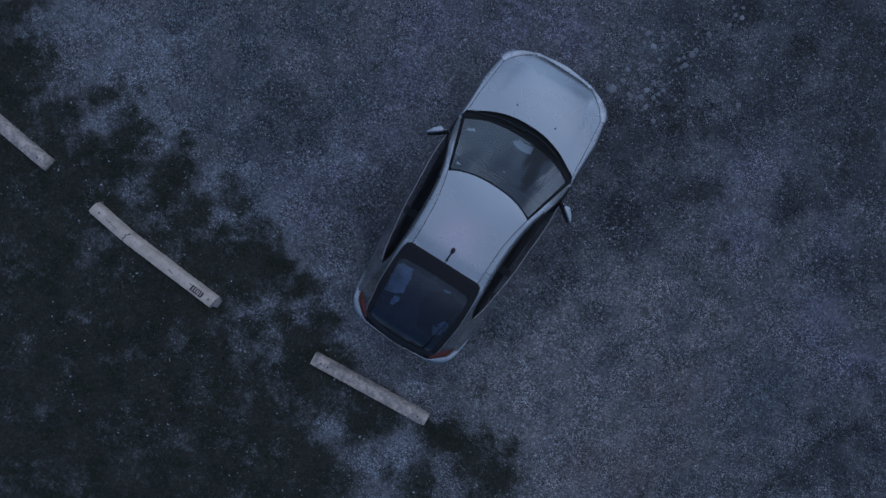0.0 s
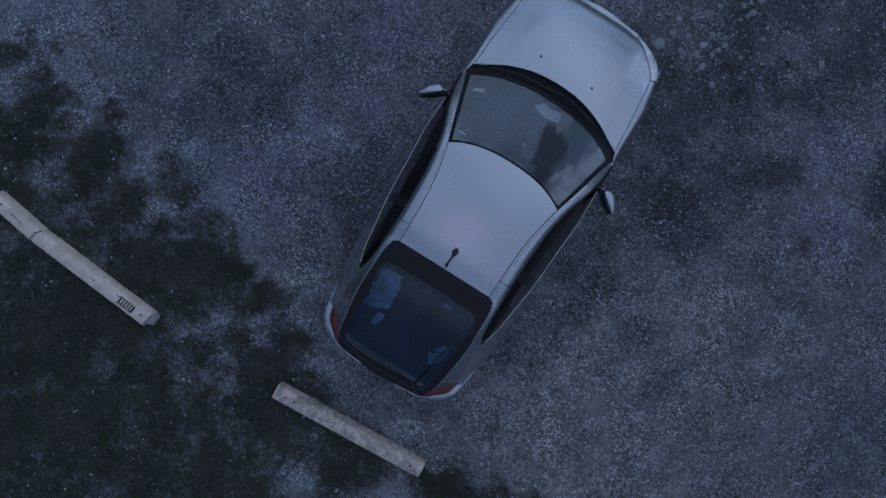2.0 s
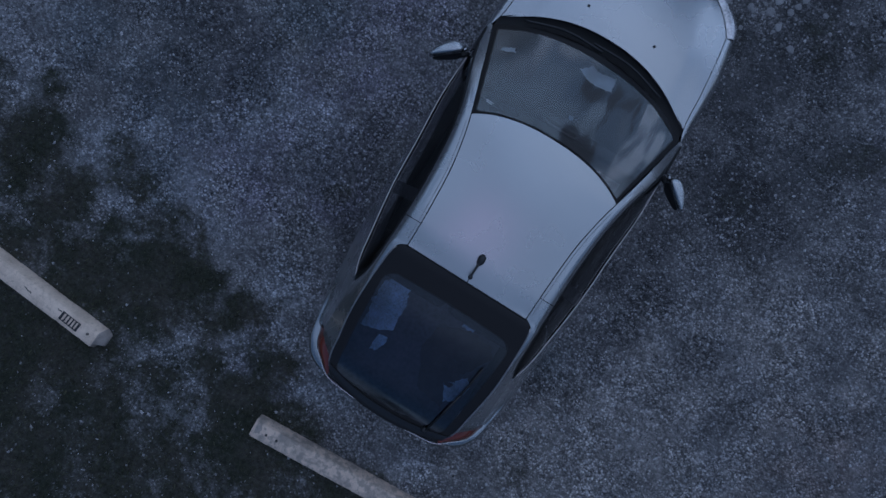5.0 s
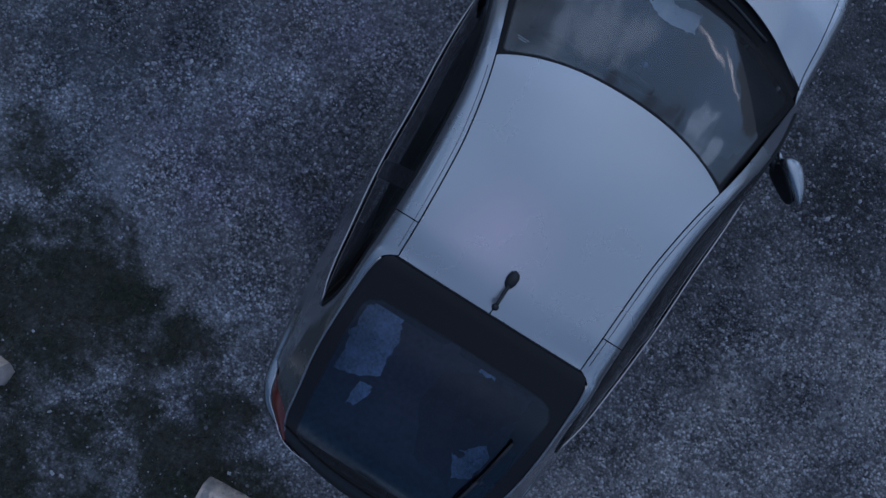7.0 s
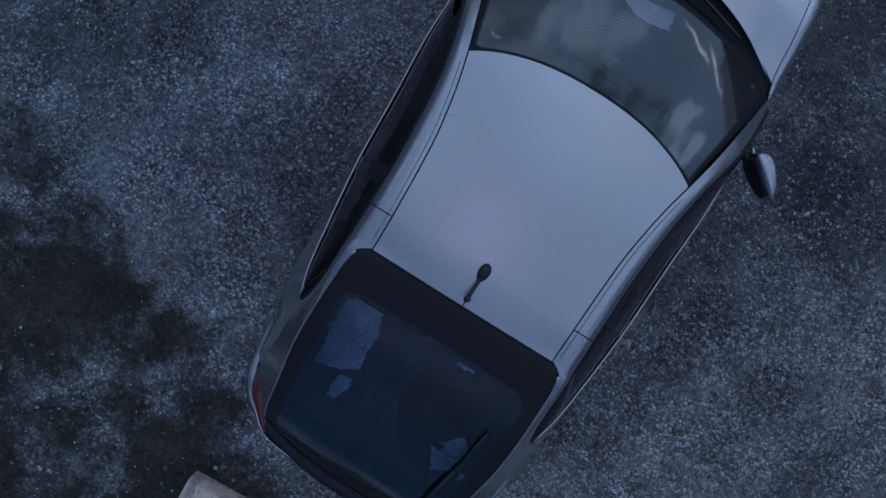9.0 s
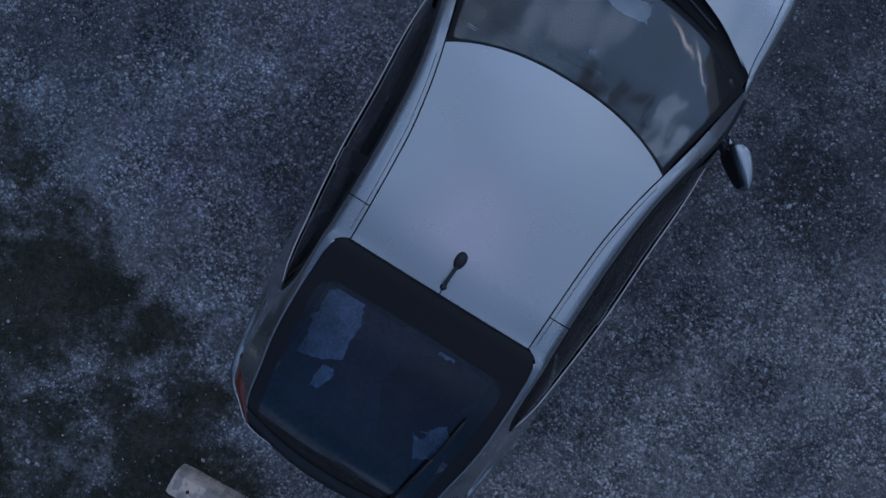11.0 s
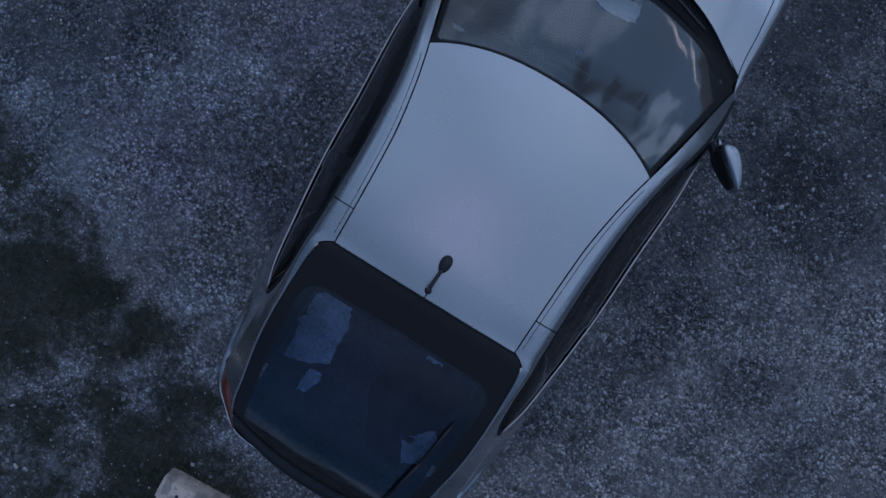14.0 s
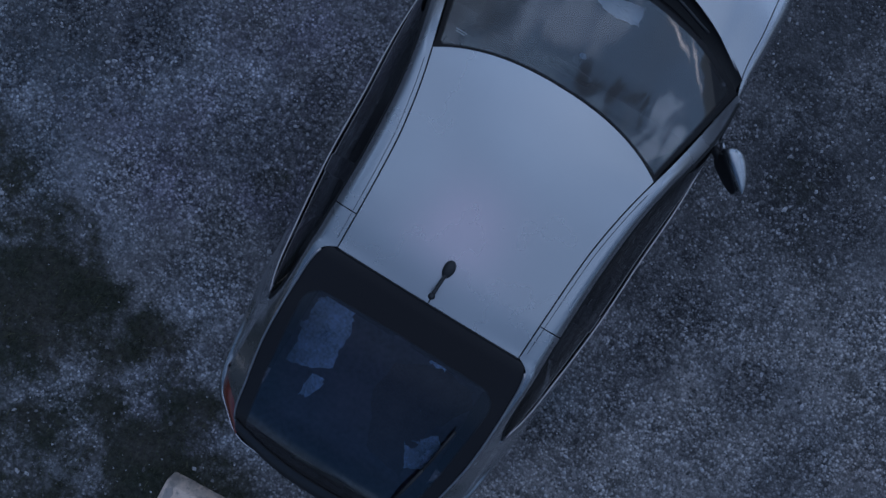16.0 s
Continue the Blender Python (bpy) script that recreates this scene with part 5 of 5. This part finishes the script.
def build_inside():
    # floor pan and inner walls
    part("floor_pan", soft_box((1.50, 3.7, 0.10), (0, -.05, .24), 0.03, 2), SEAM, car, "dark underbody")
    for side in (1, -1):
        sheet("inner_trim", mirrored([[(belt(y)[0] - .07 if y < .70 else .70, y, .85), (.74, y, .62), (.74, y, .28)] for y in np.linspace(-1.85, .75, 30)], side), PLASTIC, car, "", 0.004)
        for wy, wz in WHEELS:
            liner = [[(side * xx, wy + (ARCH + 0.004) * math.cos(a), wz + (ARCH + 0.004) * math.sin(a)) for xx in (.54, .68, .82)] for a in np.linspace(-.2, math.pi + .2, 24)]
            sheet("wheel_arch_liner", liner, SEAM, car, "", 0.004)
            wheel(side, wy, wz)
    part("engine_block", soft_box((1.0, 0.75, 0.45), (0, 1.35, .55), 0.05, 2), SEAM, car)
    # dashboard
    rows = []
    for t in np.linspace(0, 1, 14):
        rows.append([np.array((.74 * s, .90 - .18 * abs(s) ** 2.2, .877)) * (1 - t) + np.array((.72 * s, .42, .855)) * t + np.array((0, 0, 0.02 - 0.07 * max(0, t - .8) * 5)) for s in np.linspace(-1, 1, 31)])
    dash = sheet("dashboard", rows, PLASTIC, car, "dark grey dashboard", 0.01)
    part("dash_front", soft_box((1.40, 0.10, 0.34), (0, .40, .675), 0.04, 3), PLASTIC, dash)
    bm = soft_box((0.34, 0.20, 0.07), (-.36, .47, .885), 0.03, 4)
    part("instrument_hood", bm, PLASTIC, dash)
    # steering wheel
    ring = [(-.36 + .185 * math.cos(a), .27 + .185 * math.sin(a) * 0.42, .86 + .185 * math.sin(a) * 0.9) for a in np.linspace(0, 2 * math.pi, 40)]
    sw = tube("steering_wheel", ring, 0.015, PLASTIC, car, "black steering wheel", 8)
    part("steering_hub", soft_box((0.16, 0.06, 0.12), (-.36, .28, .85), 0.03, 3), PLASTIC, sw)
    seat(-.37, -.12)
    seat(.37, -.12)
    bench = part("rear_bench", soft_box((1.22, 0.46, 0.16), (0, -.88, .44), 0.06, 4), CLOTH, car, "dark cloth rear bench")
    for x in (-.31, .31):
        part("rear_seat_back", soft_box((0.58, 0.12, 0.52), (x, -1.13, .74), 0.05, 4), CLOTH, bench)
    # load floor behind the bench
    part("load_cover", soft_box((1.0, 0.91, 0.02), (0, -1.545, .82), 0.008, 2), COVER, car, "dark cloth load cover")
    # rear-view mirror on the windscreen
    part("rear_view_mirror", soft_box((0.22, 0.03, 0.065), (.0, .26, 1.235), 0.014, 3), BLACK_TRIM, car, "black rear-view mirror")
    part("mirror_mount", soft_box((0.042, 0.038, 0.018), (.000, .312, 1.234), 0.008, 3), BLACK_TRIM, car, "black mirror mount on the glass")
    bm = bmesh.new()
    bmesh.ops.create_cone(bm, segments=24, radius1=0.017, radius2=0.017, depth=0.002, cap_ends=True)
    bmesh.ops.rotate(bm, verts=bm.verts, matrix=Matrix.Rotation(radians(-27), 3, "X"))
    bmesh.ops.translate(bm, vec=(.018, .350, 1.226), verts=bm.verts)
    part("round_sticker", bm, STICKER, car, "small round blue and white sticker on the windscreen")
    for k in range(2):
        part("print_bar", soft_box((0.055 - .012 * k, 0.006, 0.001), (-.485, .150 - .012 * k, 1.268 + .006 * k), 0.0004, 1, Matrix.Rotation(radians(-27), 3, "X")), PAPER, car, "faint unreadable print on the glass")


def crumpled(name, outline, z, seed, mat, label, category, lift=0.02):
    """A limp sheet with the given outline, wrinkled, lying about z."""
    rng = np.random.default_rng(seed)
    p = np.array(outline, float)
    mid = p.mean(0)
    ring = []
    for a, b in zip(p, np.roll(p, -1, 0)):
        for t in np.linspace(0, 1, 7)[:-1]:
            ring.append(a + (b - a) * t + rng.normal(0, .004, 2))
    ring = np.array(ring)
    rows = []
    for k in np.linspace(1, 0.02, 9):
        wob = [lift * (1 + math.sin(9 * q[0] * 3 + seed) * .5 + math.sin(7 * q[1] * 4 + seed * 2) * .5) for q in mid + (ring - mid) * k]
        rows.append([(x, y, z + h + rng.normal(0, lift * .22)) for (x, y), h in zip(mid + (ring - mid) * k, wob)])
    g = np.array(rows)
    g = np.concatenate([g, g[:, :1]], 1)
    ob = sheet(name, g - np.array((*mid, 0)), mat, None, label, 0.0)
    ob.location = (*mid, 0)
    return tagged(ob, label, category)


build_body()
build_ends()
build_glass()
door_mirror(1)
door_mirror(-1)
antenna()
build_inside()
crumpled("cloth", [(-0.481, -1.239), (-0.420, -1.184), (-0.268, -1.144), (-0.279, -1.225), (-0.246, -1.299), (-0.254, -1.406), (-0.234, -1.509), (-0.346, -1.573), (-0.459, -1.600), (-0.466, -1.492), (-0.479, -1.351)], .84, 5, SHEET, "pale blue-grey cloth draped in the boot", "cloth", 0.012)
crumpled("cloth", [(-.31, -1.594), (-.252, -1.581), (-.227, -1.609), (-.274, -1.711), (-.315, -1.715)], .84, 6, SHEET, "small pale rag in the boot", "cloth", 0.008)
crumpled("paper_bag", [(.28, -1.64), (.41, -1.53), (.46, -1.57), (.43, -1.70), (.35, -1.76)], .83, 9, SHEET, "crumpled pale paper bag in the boot", "bag", 0.018)
crumpled("paper_scrap", [(-0.498, -1.396), (-0.475, -1.368), (-0.438, -1.406), (-0.455, -1.444)], .84, 21, SHEET, "small pale scrap of paper in the boot", "paper", 0.003)
crumpled("blanket", BLANKET_EDGE, .835, 15, BLANKET, "dark brown blanket folded in the boot", "blanket", 0.006)
crumpled("label_card", [(.165, -1.185), (.275, -1.172), (.265, -1.212), (.175, -1.225)], .885, 10, SHEET, "small pale card on the load cover", "card", 0.003)
crumpled("paper_sheet", [(-.095, .79), (-.03, .86), (.05, .845), (.165, .862), (.185, .768), (.095, .748), (-.02, .752)], .907, 11, PAPER, "white paper lying on the dashboard", "paper", 0.003)
crumpled("paper_slip", [(-.655, .632), (-.565, .672), (-.55, .64), (-.64, .606)], .907, 13, PAPER, "small white slip on the dashboard", "paper", 0.001)


# ---------------------------------------------------------------- stones, gravel and moss
def stone_material(name, lo, hi):
    m, nt, b = material(name)
    n, l = nt.nodes.new, nt.links.new
    geo, inf = n("ShaderNodeNewGeometry"), n("ShaderNodeObjectInfo")
    add = n("ShaderNodeMath"); add.operation = "ADD"
    l(geo.outputs["Random Per Island"], add.inputs[0]); l(inf.outputs["Random"], add.inputs[1])
    fr = n("ShaderNodeMath"); fr.operation = "FRACT"
    l(add.outputs[0], fr.inputs[0])
    ramp = n("ShaderNodeValToRGB")
    ramp.color_ramp.elements[0].color, ramp.color_ramp.elements[1].color = (*lo, 1), (*hi, 1)
    ramp.color_ramp.elements[1].position = 0.97
    mid = ramp.color_ramp.elements.new(0.75)
    mid.color = (*[p * 0.72 + q * 0.28 for p, q in zip(lo, hi)], 1)
    l(fr.outputs[0], ramp.inputs[0])
    co, no = n("ShaderNodeTexCoord"), n("ShaderNodeTexNoise")
    no.inputs["Scale"].default_value, no.inputs["Detail"].default_value = 60, 5
    l(co.outputs["Object"], no.inputs["Vector"])
    r = n("ShaderNodeMapRange")
    r.inputs[1].default_value, r.inputs[2].default_value, r.inputs[3].default_value, r.inputs[4].default_value = .3, .7, .7, 1.25
    l(no.outputs["Fac"], r.inputs[0])
    x = n("ShaderNodeMix"); x.data_type, x.blend_type = "RGBA", "MULTIPLY"
    x.inputs[0].default_value = 1
    l(ramp.outputs[0], x.inputs[6]); l(r.outputs[0], x.inputs[7]); l(x.outputs[2], b.inputs["Base Color"])
    b.inputs["Roughness"].default_value = 0.85
    bu = n("ShaderNodeBump")
    bu.inputs["Strength"].default_value, bu.inputs["Distance"].default_value = 0.5, 0.004
    l(no.outputs["Fac"], bu.inputs["Height"]); l(bu.outputs[0], b.inputs["Normal"])
    return m


def pebble():
    """A six-cornered chip of stone."""
    v = np.array([(1, 0, .1), (.25, .95, -.1), (-.9, .35, .1), (-.45, -.85, -.1), (.6, -.75, .1), (.05, .05, 1), (-.1, -.1, .8)], float)
    f = np.array([(0, 1, 5), (1, 2, 5), (2, 6, 5), (2, 3, 6), (3, 4, 6), (4, 0, 5), (4, 5, 6)])
    return v, f


def scatter_gravel(count, region, keep, size, name, mat, label, spread=0.45):
    v, f = pebble()
    x = RNG.uniform(region[0], region[1], count)
    y = RNG.uniform(region[2], region[3], count)
    ok = RNG.random(count) < keep(x, y)
    x, y = x[ok], y[ok]
    n = len(x)
    s = np.minimum(np.exp(RNG.normal(math.log(size), spread, n)), size * 2.6)
    a = RNG.uniform(0, 2 * math.pi, n)
    sx, sy, sz = s * RNG.uniform(.7, 1.25, n), s * RNG.uniform(.6, 1.0, n), s * RNG.uniform(.35, .7, n)
    p = v[None] * (1 + RNG.normal(0, .16, (n, len(v), 1)))
    px, py, pz = p[..., 0] * sx[:, None], p[..., 1] * sy[:, None], p[..., 2] * sz[:, None]
    out = np.empty((n, len(v), 3))
    c, d = np.cos(a)[:, None], np.sin(a)[:, None]
    out[..., 0] = px * c - py * d + x[:, None]
    out[..., 1] = px * d + py * c + y[:, None]
    out[..., 2] = pz + (relief(x, y) + sz * 0.25)[:, None]
    faces = (f[None] + (np.arange(n) * len(v))[:, None, None]).reshape(-1, 3)
    ob = quick_mesh(name, out.reshape(-1, 3), faces, mat, None, False)
    return tagged(ob, label, "gravel", kind="stuff")


def gravel_density(x, y):
    return np.clip((0.25 + 1.0 * lattice_noise(x, y, 1.3, 31) * lattice_noise(x, y, .5, 32) * 2) * (1 - 0.93 * moss_at(x, y)), 0, 1)


scatter_gravel(190000, (-6.5, 6.0, -5.5, 5.0), gravel_density, 0.0070, "gravel", stone_material("gravel_stone", (.06, .058, .056), (.44, .43, .44)), "loose grey gravel strewn over the lot")


def moss_blades(count):
    """Short tufts of grass and moss in the dark patches."""
    x, y = RNG.uniform(-7.5, 3.0, count), RNG.uniform(-7.2, -0.8, count)
    ok = RNG.random(count) < np.clip(moss_at(x, y) - 0.25, 0, 1) * (0.25 + 1.2 * lattice_noise(x, y, 3.5, 41))
    x, y = x[ok], y[ok]
    n = len(x)
    a, h, w = RNG.uniform(0, 2 * math.pi, n), RNG.uniform(.012, .034, n), RNG.uniform(.0015, .0035, n)
    lean = RNG.uniform(.3, 1.6, n) * h
    z = relief(x, y) - 0.002
    c, d = np.cos(a), np.sin(a)
    v = np.empty((n, 4, 3))
    v[:, 0] = np.stack([x - d * w, y + c * w, z], 1)
    v[:, 1] = np.stack([x + d * w, y - c * w, z], 1)
    v[:, 2] = np.stack([x + c * lean * .45 + d * w * .8, y + d * lean * .45 - c * w * .8, z + h * .7], 1)
    v[:, 3] = np.stack([x + c * lean, y + d * lean, z + h], 1)
    q = np.arange(n)[:, None] * 4
    faces = np.concatenate([q + np.array([[0, 1, 2]]), q + np.array([[0, 2, 3]])])
    ob = quick_mesh("moss_grass", v.reshape(-1, 3), faces, stone_material("moss_blade", (.034, .038, .019), (.092, .090, .048)), None, False)
    return tagged(ob, "short dark moss and grass in ragged patches", "grass", kind="stuff")


moss_blades(150000)

STONE = stone_material("pale_stone", (.20, .197, .20), (.33, .325, .33))


def stone_mesh(seed):
    rng = np.random.default_rng(seed)
    bm = bmesh.new()
    bmesh.ops.create_icosphere(bm, subdivisions=2, radius=1)
    for v in bm.verts:
        k = 1 + 0.42 * (noise.noise(v.co * 1.7 + Vector((seed * 3.1, 0, 0)))) + rng.normal(0, .03)
        v.co = Vector((v.co.x * k, v.co.y * k * .82, max(-.2, min(v.co.z, .75)) * .24))
    me = bpy.data.meshes.new("stone")
    bm.to_mesh(me)
    bm.free()
    me.materials.append(STONE)
    return me


STONES = [(-3.01, 1.39, 0.09), (-3.06, 1.31, 0.07), (0.27, 2.75, 0.07), (0.21, 2.62, 0.07), (-0.3, 2.54, 0.11),
          (0.71, 2.4, 0.14), (0.78, 2.58, 0.1), (0.94, 2.65, 0.07), (1.11, 2.52, 0.1), (1.13, 2.65, 0.09), (1.3, 2.69, 0.07), (1.16, 2.8, 0.07), (0.94, 2.47, 0.07), (1.24, 2.44, 0.08), (1.55, 2.75, 0.06), (1.44, 2.33, 0.08), (0.72, 3.35, 0.09), (0.88, 3.23, 0.09), (0.74, 3.2, 0.06), (0.94, 3.38, 0.08), (0.62, 3.35, 0.06), (1.0, 3.54, 0.06), (1.4, 3.24, 0.1), (1.4, 3.42, 0.11), (1.42, 3.51, 0.08), (1.33, 3.33, 0.06), (1.28, 3.26, 0.07), (1.06, 3.11, 0.07), (1.46, 3.79, 0.1), (1.63, 4.06, 0.07), (1.73, 4.24, 0.08), (1.67, 4.37, 0.06), (1.55, 4.3, 0.06), (1.63, 4.23, 0.07), (2.34, 3.16, 0.1), (1.65, 3.05, 0.06), (2.12, 2.86, 0.07), (0.75, 2.75, 0.07), (1.27, 2.61, 0.08), (1.33, 2.77, 0.07)]


def lay_stones():
    kinds = [stone_mesh(k) for k in range(6)]
    spots = list(STONES)
    for _ in range(16):
        spots.append((random.gauss(1.02, .22), random.gauss(2.62, .17), random.uniform(.025, .06)))
    for _ in range(12):
        spots.append((random.gauss(1.2, .25), random.gauss(3.45, .3), random.uniform(.02, .055)))
    for _ in range(24):
        spots.append((random.gauss(1.15, .5), random.gauss(3.1, .7), random.uniform(.02, .05)))
    for _ in range(90):
        spots.append((random.uniform(-6, 5), random.uniform(-2.0, 4.5), random.uniform(.012, .026)))
    for i, (x, y, d) in enumerate(spots):
        if abs(x) < .93 and -2.2 < y < 2.12:
            continue
        ob = new("stone", kinds[i % 6])
        ob.parent = ground
        z = float(relief(np.array([x]), np.array([y]))[0])
        ob.matrix_world = pose(x, y, z + d * 0.03, 0, 0, random.uniform(0, 360)) @ Matrix.Scale(d * .5, 4)


lay_stones()
